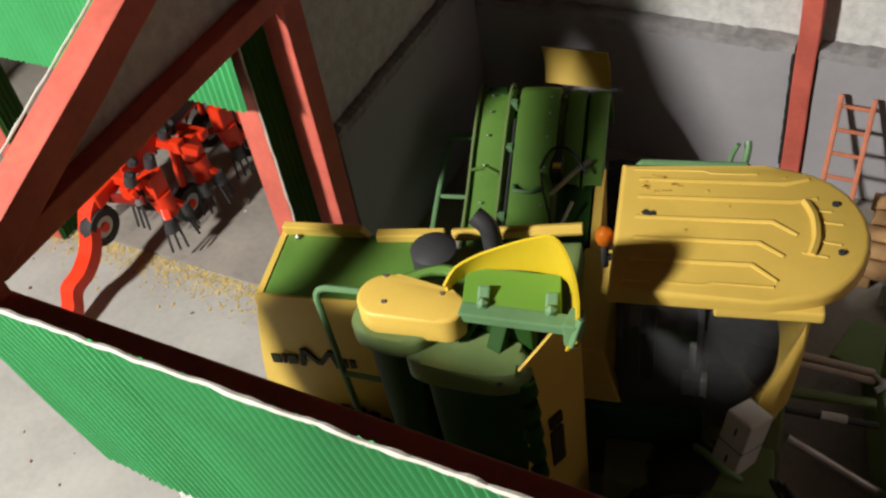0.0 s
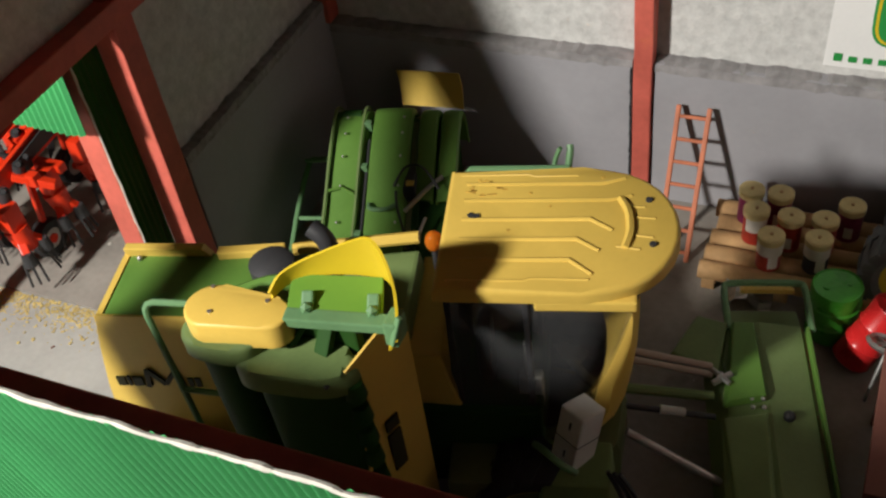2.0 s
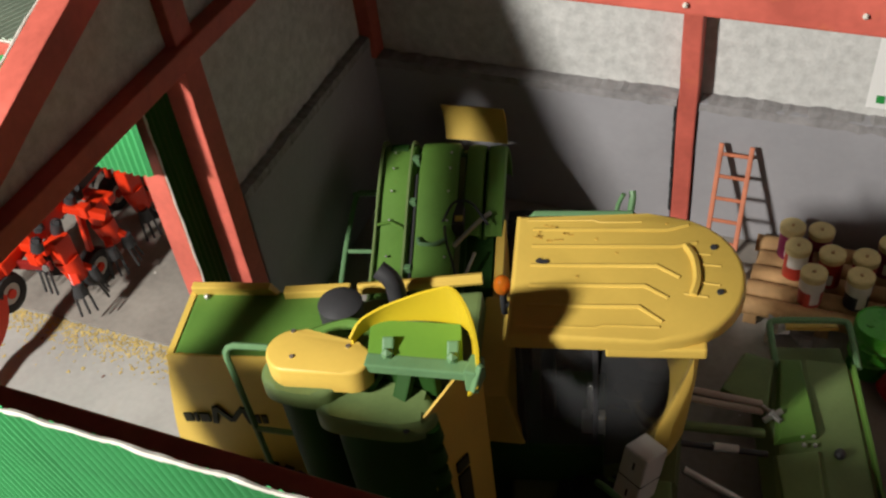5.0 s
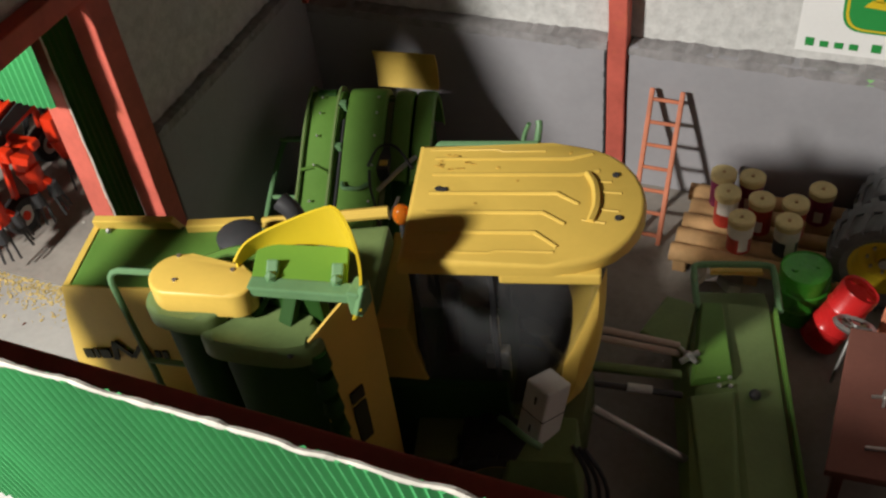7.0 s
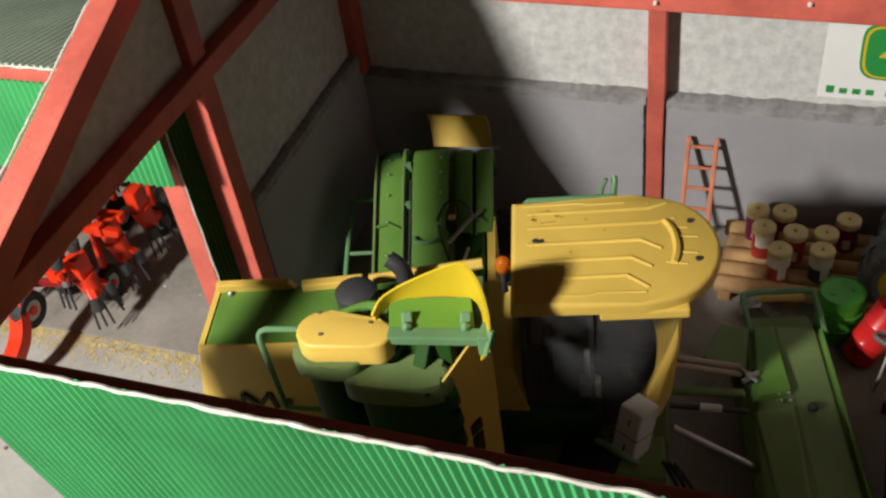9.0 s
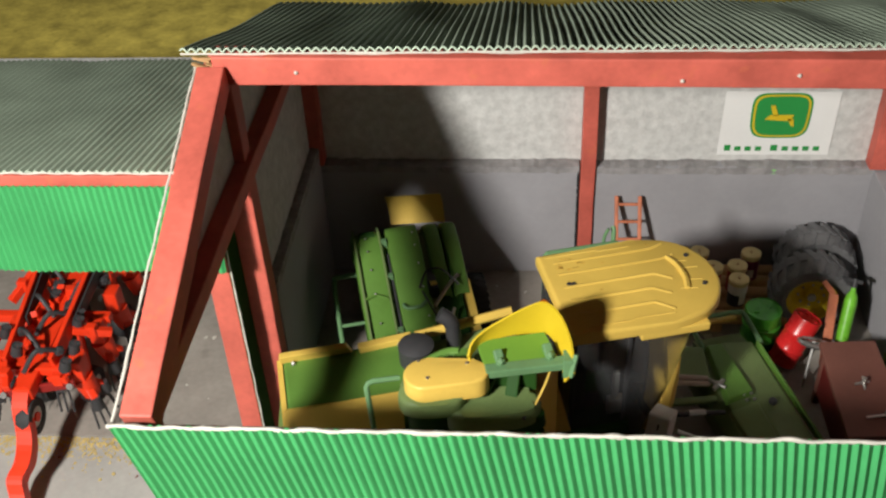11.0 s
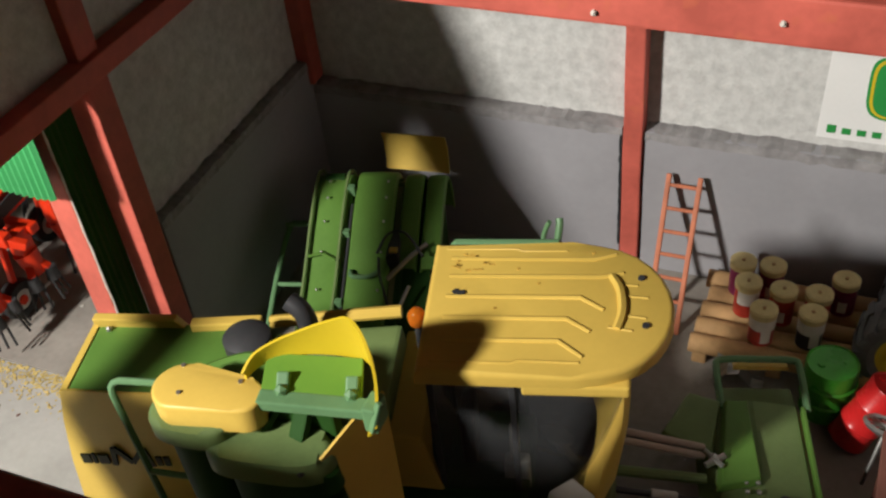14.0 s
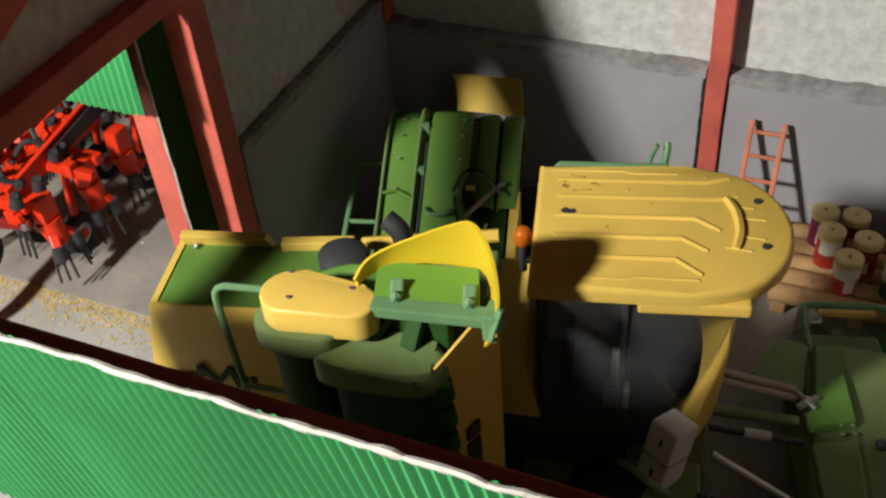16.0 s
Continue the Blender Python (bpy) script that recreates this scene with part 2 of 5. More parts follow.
def torn_edge(bm, p, q, size=0.012, seed=2, step=0.02, normal=(0, 0, 1)):
    """A ragged strip of torn paper along a cut edge."""
    p, q = Vector(p), Vector(q)
    n = max(4, int((q - p).length / step))
    rings = []
    for i in range(n + 1):
        c = p.lerp(q, i / n)
        k = size * (0.65 + 0.8 * abs(noise.noise((i * 0.37, seed, 1.7))))
        o = Vector((noise.noise((i * 0.21, seed, 5)), noise.noise((i * 0.23, 9, seed)), noise.noise((i * 0.29, seed, 3)))) * size * 0.5
        d = (q - p).normalized()
        a = Vector(normal)
        b = d.cross(a).normalized()
        rings.append([c + o + a * k * 0.55 * s + b * k * 0.5 * t for s, t in ((1, 0.3), (0.2, 1), (-1, 0.6), (-0.7, -0.8), (0.5, -1))])
    return loft(bm, rings)

# ---- the setting ----
LEN, RIDGE_Y, RIDGE_Z, EAVE_Z, BACK_Y = 3.30, 1.42, 2.20, 1.68, 2.95

g = B()
box(g, -400, 400, -400, 400, -0.5, -0.03)
tagged(part("ground", g, FELT), "olive green scatter mat round the model shed", "ground", kind="structure")
g = B()
box(g, -60, 60, 3.12, 60, -0.03, 1.0)
tagged(part("embankment", g, FELT), "olive green scatter mat on the raised board behind the shed", "ground", kind="structure")
g = B()
slab(g, [(-9, -9), (9, -9), (9, 1.44), (-9, 1.44)], -0.03, -0.012, 0.004)
tagged(part("pavement", g, APRON), "pale concrete yard in front of the shed", "pavement", kind="structure")
g = B()
slab(g, [(-3.2, 1.44), (-0.02, 1.44), (-0.02, 0.10), (3.36, 0.10), (3.36, 3.05), (-3.2, 3.05)], -0.028, 0.0, 0.006)
tagged(part("floor", g, CONCRETE), "grey stained concrete shed floor with a chipped front edge", "floor", kind="structure")


def ragged_top(x0, x1, y0, y1, z, seed):
    """A low uneven run of filler on top of a wall."""
    g = B()
    n = 60
    rows = []
    along_x = (x1 - x0) > (y1 - y0)
    for i in range(n + 1):
        u = i / n
        h = 0.012 + 0.02 * max(0, noise.noise((u * 14, seed, 0.3))) + 0.008 * noise.noise((u * 45, seed, 2))
        e = 0.006 * noise.noise((u * 30, 4, seed))
        if along_x:
            x = x0 + (x1 - x0) * u
            rows.append([(x, y0 - 0.004 + e, z - 0.03 + 2 * e), (x, y0 + e, z + h * 0.6), (x, (y0 + y1) / 2, z + h), (x, y1, z + h), (x, y1, z - 0.03)])
        else:
            y = y0 + (y1 - y0) * u
            rows.append([(x0 - 0.002, y, z - 0.03), (x0, y, z + h), ((x0 + x1) / 2, y, z + h), (x1 + e, y, z + h * 0.6), (x1 + 0.004 + e, y, z - 0.03 + 2 * e)])
    return loft(g, rows)


# back wall: pale upper half, thicker grey lower half with a rough top
g = B()
box(g, -0.06, LEN + 0.06, 2.955, 3.02, 0.0, EAVE_Z)
wall_back = tagged(part("wall_back", g, PLASTER), "off-white rough plastered back wall of the shed", "wall", kind="structure")
g = B()
box(g, 0.0, 1.565, 2.875, 2.952, 0.0, 0.775, 0.006)
box(g, 1.665, LEN, 2.875, 2.952, 0.0, 0.775, 0.006)
part("lower_wall", g, GREYWALL, wall_back, "smooth grey painted lower half of the wall")
part("wall_top", ragged_top(0.0, 1.565, 2.872, 2.953, 0.772, 3), LEDGE, wall_back, "rough crumbly grey filler on the wall's ledge")
part("wall_top", ragged_top(1.665, LEN, 2.872, 2.953, 0.765, 8), LEDGE, wall_back)
g = B()
for k in range(26):
    z = 0.12 + 0.6 * k / 25
    box(g, 1.553 + 0.004 * random.random(), 1.567, 2.868, 2.876, z, z + 0.02 + 0.01 * random.random())
part("crack", g, BLACK, wall_back, "dark crumbling joint beside the post")

# left end: wall behind the middle post, gable panel above the tie
g = B()
box(g, -0.05, 0.0, 1.60, 2.952, 0.0, 1.60)
wall_left = tagged(part("wall_left", g, PLASTER), "off-white plastered end wall, open in its front half", "wall", kind="structure")
g = B()
box(g, 0.003, 0.050, 1.612, 2.873, 0.0, 0.915, 0.006)
part("lower_wall", g, GREYWALL, wall_left, "grey lower half of the end wall")
part("wall_top", ragged_top(0.003, 0.050, 1.61, 2.873, 0.913, 5), LEDGE, wall_left)
g = B()
hexa(g, [(-0.018, 0.16, 1.69), (0.0, 0.16, 1.69), (0.0, 2.80, 1.69), (-0.018, 2.80, 1.69),
         (-0.018, RIDGE_Y - 0.06, 2.12), (0.0, RIDGE_Y - 0.06, 2.12), (0.0, RIDGE_Y + 0.06, 2.12), (-0.018, RIDGE_Y + 0.06, 2.12)])
part("gable_panel", g, PLASTER, wall_left, "off-white plastered gable triangle")

# unseen wall added below the fascia to keep lamp and yard light out
g = B()
box(g, 0.24, LEN - 0.09, 0.125, 0.165, 0.0, 0.86)
hexa(g, [(0.06, 0.125, 0.86), (LEN - 0.09, 0.125, 0.86), (LEN - 0.09, 0.165, 0.86), (0.06, 0.165, 0.86), (-0.025, 0.125, 1.465), (LEN - 0.09, 0.125, 1.465), (LEN - 0.09, 0.165, 1.465), (-0.025, 0.165, 1.465)])
tagged(part("wall_front", g, PLASTER), "plain off-white unseen wall added behind the green fascia to block light", "wall", kind="structure")

# right end wall
g = B()
box(g, LEN, LEN + 0.05, 0.2, 2.952, 0.0, 1.56)
wall_right = tagged(part("wall_right", g, PLASTER), "off-white plastered end wall", "wall", kind="structure")
g = B()
box(g, LEN - 0.075, LEN - 0.003, 0.25, 2.873, 0.0, 0.765, 0.008)
part("lower_wall", g, GREYWALL, wall_right, "grey lower half of the end wall")

rng0 = random.Random(8)
# red timber frame
timber = thing("timber_frame", (0, 0, 0), "red painted wooden frame of posts, tie beams and rafters", "frame", kind="structure")


def timber_bar(name, p, q, w, h, up=(0, 0, 1)):
    g = B()
    bar(g, p, q, w, h, up, 0.008)
    bmesh.ops.subdivide_edges(g, edges=[e for e in g.edges if e.calc_length() > 0.5], cuts=8)
    for v in g.verts:
        v.co += Vector((noise.noise(v.co * 5), noise.noise(v.co * 5 + Vector((9, 0, 0))), noise.noise(v.co * 5 + Vector((0, 9, 0))))) * 0.004
    return part(name, g, RED, timber)


timber_bar("ridge_beam", (0.03, RIDGE_Y - 0.01, 2.207), (LEN + 0.05, RIDGE_Y - 0.01, 2.165), 0.10, 0.12)
timber_bar("front_beam", (-0.02, 0.064, 1.517), (LEN + 0.05, 0.064, 1.517), 0.10, 0.09)
for x in (0.03, LEN - 0.03):
    timber_bar("corner_block", (x, 0.062, 1.50), (x, 0.062, 1.65), 0.08, 0.08, (0, 1, 0))
# block added behind the fascia's corner to shade the hood's side panel
timber_bar("knee_block", (0.045, 0.076, 1.28), (0.045, 0.076, 1.468), 0.10, 0.07, (0, 1, 0))
timber_bar("back_beam", (-0.02, 2.90, 1.60), (LEN + 0.05, 2.90, 1.60), 0.10, 0.10)
for x in (0.03, LEN - 0.03):
    timber_bar("rafter", (x, 0.02, 1.66), (x, RIDGE_Y - 0.055, 2.185), 0.11, 0.11, (1, 0, 0))
    timber_bar("rafter", (x, 2.95, 1.66), (x, RIDGE_Y + 0.05, 2.17), 0.10, 0.10, (1, 0, 0))
    timber_bar("tie_beam", (x - 0.005, 0.10, 1.652), (x - 0.005, 2.86, 1.652), 0.10, 0.085)
    timber_bar("middle_post", (x - 0.040, 1.552, 0.0), (x - 0.040, 1.552, 2.14), 0.115, 0.11, (0, 1, 0))
timber_bar("back_post", (0.0, 2.895, 0.80), (0.0, 2.895, 1.56), 0.15, 0.10, (0, 1, 0))
timber_bar("back_post", (1.615, 2.895, 0.0), (1.615, 2.895, 1.56), 0.085, 0.09, (0, 1, 0))
timber_bar("back_post", (LEN - 0.055, 2.90, 0.775), (LEN - 0.055, 2.90, 1.56), 0.10, 0.10, (0, 1, 0))
g = B()
for x, z in ((0.36, 2.20), (1.84, 2.155), (2.27, 2.175)):
    bmesh.ops.create_icosphere(g, subdivisions=1, radius=0.009, matrix=Matrix.Translation((x, 1.357, z)))
part("glue_blobs", g, PAPER, timber, "pale dried glue blobs on the ridge beam")

g = B()
for k in range(14):
    a = Vector((0.0 + 0.05 * rng0.random(), RIDGE_Y - 0.06 + 0.09 * rng0.random(), 2.16 + 0.08 * rng0.random()))
    bar(g, a, a + Vector((-0.03 - 0.04 * rng0.random(), 0.02 * rng0.random() - 0.01, 0.03 * rng0.random())), 0.012, 0.010, bevel=0)
part("splinters", g, WOOD, timber, "splintered bare wood at the ridge's end")

# roof: the back slope only
roof = thing("roof", (1.6, 2.2, 1.7), "dark green corrugated card back roof slope", "roof", kind="structure")
slope = Vector((0, 1.62, -0.55))
part("roof_sheet", corrugated(B(), (-0.09, RIDGE_Y - 0.035, 2.28), (LEN + 0.17, 0, 0), slope, sag=0.03, rows=8, pitch=0.035, amp=0.0075), CARD_DARK, roof, smooth=True)
part("torn_edge", torn_edge(B(), (-0.09, RIDGE_Y - 0.042, 2.272), (LEN + 0.08, RIDGE_Y - 0.042, 2.272), 0.010, step=0.05), PAPER, roof, "white torn paper edge")
part("torn_edge", torn_edge(B(), (-0.035, 1.36, 2.225), (-0.035, -0.02, 1.715), 0.009, 4, normal=(1, 0, 0)), PAPER, roof)

# fascia of green card along the open front
fascia = thing("fascia", (1.6, 0.0, 0.95), "bright green corrugated card fascia with a torn white upper edge", "fascia", kind="structure")
part("fascia_sheet", corrugated(B(), (-0.05, -0.03, 1.70), (LEN + 0.12, 0, 0), (0.13, 0.085, -0.87), sag=0.012, rows=6, seed=6, pitch=0.031), CARD, fascia, smooth=True)
part("torn_edge", torn_edge(B(), (-0.055, -0.028, 1.70), (LEN + 0.07, -0.028, 1.704), 0.015, 7, step=0.022), PAPER, fascia, "white torn paper edge")

# ---- the lower shed to the left, set back ----
annex = thing("side_shed", (-1.2, 2.2, 0), "lower side shed with dark corrugated roof and green fascia", "shed", kind="structure")
part("roof_sheet", corrugated(B(), (-3.2, 1.29, 1.785), (3.13, 0, 0), (0, 1.62, -0.325), rows=6, seed=11, sag=0.02, pitch=0.033), CARD_DARK, annex, "dark green corrugated card roof", smooth=True)
part("fascia_sheet", corrugated(B(), (-3.2, 1.285, 1.715), (3.14, 0, 0), (0, 0, -0.455), rows=4, seed=15, sag=0.012, pitch=0.031), CARD, annex, "bright green corrugated card fascia", smooth=True)
part("torn_edge", torn_edge(B(), (-3.2, 1.282, 1.782), (-0.07, 1.282, 1.782), 0.01, 5), PAPER, annex)
g = B()
bar(g, (-3.2, 1.33, 1.735), (-0.07, 1.33, 1.735), 0.08, 0.055)
part("beam", g, RED, annex, "red painted eave beam")
for x in (-0.125, -1.75, -2.9):
    g = B()
    bar(g, (x, 1.395, 0), (x, 1.395, 1.70), 0.105, 0.10, (0, 1, 0))
    part("post", g, RED, annex, "red painted post")
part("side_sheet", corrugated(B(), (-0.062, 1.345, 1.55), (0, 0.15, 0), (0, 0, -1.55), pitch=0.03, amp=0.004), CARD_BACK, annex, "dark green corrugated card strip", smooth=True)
part("torn_edge", torn_edge(B(), (-0.062, 1.342, 1.55), (-0.062, 1.342, 0.0), 0.008, 6, normal=(1, 0, 0)), PAPER, annex)
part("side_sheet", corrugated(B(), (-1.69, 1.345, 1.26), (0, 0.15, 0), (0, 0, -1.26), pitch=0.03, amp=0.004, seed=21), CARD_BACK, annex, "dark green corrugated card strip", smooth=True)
g = B()
box(g, -3.2, -0.07, 2.93, 2.99, 0.0, 1.44)
part("back_wall", g, PLASTER, annex, "off-white back wall")
g = B()
box(g, -3.2, -3.14, 1.45, 2.93, 0.0, 1.44)
part("side_wall", g, PLASTER, annex)

# straw and crumbs along the floor's edge
rng = random.Random(4)


def crumbs(name, n, spot, size, material, label):
    g = B()
    for _ in range(n):
        x, y, z = spot()
        a, s = rng.uniform(0, 6.28), size * rng.uniform(0.4, 1.3)
        c, t = math.cos(a), math.sin(a)
        w = s * rng.uniform(0.25, 0.9)
        hexa(g, [(x + c * i * s - t * j * w, y + t * i * s + c * j * w, z + k * s * 0.5) for k in (0, 1) for i, j in ((-1, -1), (1, -1), (1, 1), (-1, 1))])
    tagged(part(name, g, material), label, "litter", kind="stuff")


crumbs("straw", 2600, lambda: (rng.uniform(-2.6, -0.05), 1.43 - abs(rng.gauss(0, 0.075)) * (0.6 + 0.8 * rng.random()), -0.012), 0.0062, STRAW, "pale yellow straw crumbs along the floor's edge")
crumbs("grit", 150, lambda: (rng.uniform(-2.6, 0.3), rng.uniform(-1.2, 1.35), -0.012), 0.007, BROWN, "brown grit scattered over the yard")
crumbs("chips", 40, lambda: (rng.uniform(-1.4, 3.1), rng.uniform(1.5, 2.8), 0.0), 0.009, PAPER, "pale chips scattered on the shed floor")

# ---- the self-propelled mower ----
YAW = 15.0
MOW = Matrix.Translation((1.37, 1.20, 0)) @ Matrix.Rotation(radians(YAW), 4, "Z")
mower = thing("self_propelled_mower", (1.37, 1.2, 0), "green and yellow toy self-propelled mower with folded side units", "mower")


def mp(name, g, material, parent=None, label="", smooth=False):
    return part(name, g, material, parent or mower, label, smooth, MOW)


# cab roof: flat plate with a rounded nose and pressed ribs
def roof_outline(inset=0.0, n=14):
    pts = [(0.0 + inset, -0.28 + inset), (0.44, -0.285 + inset)]
    for k in range(1, n):
        a = -math.pi / 2 + math.pi * k / n
        pts.append((0.44 + (0.295 - inset) * math.cos(a) ** 0.85, (0.282 - inset) * math.sin(a)))
    return pts + [(0.44, 0.282 - inset), (0.0 + inset, 0.276 - inset)]


g = B()
slab(g, roof_outline(), 1.175, 1.225, 0.018)
cab_roof = mp("cab_roof", g, YELLOW, label="yellow cab roof with pressed ribs, scuffed", smooth=True)
g = B()
box(g, 0.30, 0.60, -0.283, -0.24, 1.140, 1.180, 0.008)
mp("roof_tab", g, YELLOW, cab_roof)
for y, x1, bend in ((0.20, 0.50, 0.025), (0.12, 0.52, 0.02), (0.03, 0.46, -0.05), (-0.06, 0.42, -0.05), (-0.15, 0.40, -0.06)):
    g = B()
    tube(g, [(0.06, y, 1.2195), (x1, y, 1.222), (x1 + 0.07, y + bend, 1.2195)], 0.010, 8)
    mp("rib", g, YELLOW, cab_roof, smooth=True)
for y, dx in ((0.09, 0.0), (0.04, 0.03), (-0.04, 0.02), (-0.09, -0.02)):
    g = B()
    tube(g, [(0.56 + dx, y, 1.2195), (0.63 + dx, y * 1.05 - 0.01, 1.2195)], 0.009, 6)
    mp("rib", g, YELLOW, cab_roof, smooth=True)
g = B()
tube(g, smooth_line([(0.555, 0.125, 1.223), (0.578, 0.06, 1.226), (0.582, -0.03, 1.226), (0.565, -0.10, 1.223)]), 0.014, 6)
mp("rib", g, YELLOW, cab_roof, smooth=True)
g = B()
tube(g, [(0.04, -0.235, 1.222), (0.27, -0.238, 1.222), (0.29, -0.228, 1.222), (0.46, -0.232, 1.222)], 0.007, 6)
mp("rib", g, YELLOW, cab_roof, smooth=True)
g = B()
tube(g, [(0.04, 0.245, 1.222), (0.26, 0.248, 1.222), (0.28, 0.238, 1.222), (0.42, 0.240, 1.222)], 0.006, 6)
mp("rib", g, YELLOW, cab_roof, smooth=True)
for x, y in ((0.642, 0.115), (0.648, -0.085)):
    g = B()
    cyl(g, (x, y, 1.222), (x, y, 1.231), 0.011, n=12)
    mp("stud", g, DARKGREY, cab_roof, "small dark stud")
g = B()
for k in range(26):
    a = rng.uniform(0, 6.28)
    r = 0.035 + rng.gauss(0, 0.006)
    x, y = 0.115 + 1.4 * r * math.cos(a), 0.175 + r * math.sin(a)
    box(g, x, x + rng.uniform(0.006, 0.018), y, y + rng.uniform(0.004, 0.009), 1.2242, 1.2262)
mp("scuff", g, STAIN, cab_roof, "brownish worn ring-shaped scuff")
g = B()
slab(g, [(0.075, 0.048), (0.085, 0.035), (0.105, 0.03), (0.118, 0.04), (0.112, 0.055), (0.098, 0.05), (0.088, 0.06)], 1.2242, 1.2295)
mp("chip", g, DARKGREY, cab_roof, "dark chipped hole")


for x, y in ((0.27, 0.155), (0.335, 0.09), (0.21, -0.02), (0.50, 0.23)):
    g = B()
    cyl(g, (x, y, 1.2242), (x, y, 1.2268), 0.0055, n=7)
    mp("speck", g, STAIN, cab_roof, "small brown speck")


# cab: dark smoked glass body that narrows downwards
def cab_loop(z, x0, x1, half, n=10):
    pts = [(x0, -half, z)]
    xm = x1 - 0.20
    for k in range(n + 1):
        a = -math.pi / 2 + math.pi * k / n
        pts.append((xm + 0.20 * math.cos(a), half * math.sin(a), z))
    return pts + [(x0, half, z)]


g = B()
loft(g, [cab_loop(0.42, 0.07, 0.45, 0.17), cab_loop(0.50, 0.05, 0.50, 0.225), cab_loop(0.80, 0.012, 0.58, 0.24), cab_loop(1.172, 0.025, 0.665, 0.235)])
cab = mp("cab", g, GLASS, label="dark smoked glass cab", smooth=True)
cab.visible_shadow = False
for x, y in ((0.03, -0.236), (0.27, -0.24), (0.03, 0.236), (0.27, 0.24)):
    g = B()
    bar(g, (x, y * 0.9, 0.46), (x, y, 1.17), 0.018, 0.018, (0, 1, 0), 0.003)
    mp("pillar", g, DARKGREY, cab, "black cab pillar")
g = B()
loft(g, [cab_loop(0.36, 0.08, 0.45, 0.15), cab_loop(0.46, 0.055, 0.47, 0.19)])
mp("cab_floor", g, DARKGREY, cab)
seat = B()
box(seat, 0.10, 0.24, -0.08, 0.08, 0.50, 0.62, 0.02)
box(seat, 0.08, 0.13, -0.08, 0.08, 0.62, 0.86, 0.02)
mp("driver_seat", seat, DARKGREY, cab, "dark grey driver's seat")
g = B()
box(g, 0.22, 0.30, -0.15, -0.09, 0.55, 0.70, 0.01)
box(g, 0.24, 0.27, -0.13, -0.10, 0.70, 0.85, 0.008)
mp("console", g, SILVER, cab, "pale grey control console")
g = B()
tube(g, [(0.44, 0, 0.46), (0.38, 0, 0.70)], 0.014)
bmesh.ops.create_cone(g, cap_ends=True, segments=16, radius1=0.05, radius2=0.05, depth=0.012, matrix=Matrix.Translation((0.375, 0, 0.71)) @ Matrix.Rotation(0.5, 4, "Y"))
mp("steering_wheel", g, DARKGREY, cab)

# beacon
g = B()
cyl(g, (-0.035, 0.01, 1.02), (-0.035, 0.01, 1.12), 0.012)
bar(g, (-0.035, 0.01, 1.06), (0.03, 0.01, 1.06), 0.02, 0.02)
beacon = mp("beacon_stalk", g, DARKGREY)
g = B()
bmesh.ops.create_uvsphere(g, u_segments=14, v_segments=10, radius=0.03, matrix=Matrix.Translation((-0.035, 0.01, 1.15)) @ Matrix.Diagonal((1, 1, 1.3, 1)))
mp("beacon", g, AMBER, beacon, "amber beacon lens", smooth=True)

# rail behind the roof
g = B()
tube(g, [(0.05, 0.30, 0.75), (0.05, 0.30, 1.193), (0.06, 0.30, 1.206), (0.39, 0.30, 1.206), (0.40, 0.30, 1.193), (0.40, 0.30, 0.75)], 0.012)
tube(g, [(0.05, 0.30, 0.98), (0.40, 0.30, 0.98)], 0.009)
mp("hand_rail", g, GREEN3, label="grey-green tubular hand rail")
g = B()
tube(g, smooth_line([(0.33, 0.30, 1.10), (0.34, 0.34, 1.20), (0.36, 0.34, 1.26)]), 0.008)
tube(g, smooth_line([(0.37, 0.31, 1.10), (0.39, 0.35, 1.22), (0.39, 0.37, 1.25)]), 0.012)
mp("mirror_bracket", g, GREEN3)

# yellow nose and side panels under the cab
g = B()
loft(g, [[(0.46 + b, -0.12 - d, z), (0.51 + b, -0.11 - d, z), (0.565 + b, -0.07 - d * 0.5, z), (0.59 + b, 0.02, z), (0.565 + b, 0.14, z), (0.51 + b, 0.19, z), (0.46 + b, 0.20, z)] for z, b, d in ((0.39, -0.03, 0.05), (0.52, 0.01, 0.05), (0.66, 0.025, 0.03), (0.80, 0.03, -0.01), (0.90, 0.03, -0.04), (0.97, 0.02, -0.06))])
mp("nose", g, YELLOW, label="yellow rounded front hood", smooth=True)
g = B()
loft(g, [[(0.05, -0.40, z), (0.42 + b, -0.40, z), (0.56 + b, -0.22, z), (0.585 + b, 0, z), (0.55 + b, 0.16, z), (0.42 + b, 0.23, z), (0.05, 0.22, z)] for z, b in ((0.16, -0.03), (0.22, 0.0), (0.36, 0.0), (0.405, -0.015))])
mp("front_body", g, OLIVE, label="dull olive green body below the cab")
g = B()
hexa(g, [(-0.16, -0.24, 0.30), (0.10, -0.26, 0.30), (0.10, 0.26, 0.30), (-0.16, 0.26, 0.30), (-0.13, -0.22, 0.86), (-0.02, -0.22, 0.86), (-0.02, 0.24, 0.86), (-0.13, 0.24, 0.86)], 0.012)
mp("rear_cab_panel", g, YELLOW)
g = B()
box(g, -0.62, 0.30, -0.26, 0.24, 0.20, 0.62, 0.02)
mp("chassis", g, DGREEN, label="dark green chassis")
g = B()
hexa(g, [(-0.60, -0.20, 0.55), (-0.10, -0.20, 0.55), (-0.10, 0.22, 0.55), (-0.60, 0.22, 0.55), (-0.60, -0.15, 0.90), (-0.13, -0.15, 0.94), (-0.13, 0.19, 0.94), (-0.60, 0.17, 0.90)], 0.015)
mp("middle_hood", g, GREEN2, label="green middle body")
g = B()
tube(g, [(-0.58, 0.175, 0.955), (-0.13, 0.205, 0.985)], 0.022)
mp("top_rail", g, YELLOW)
g = B()
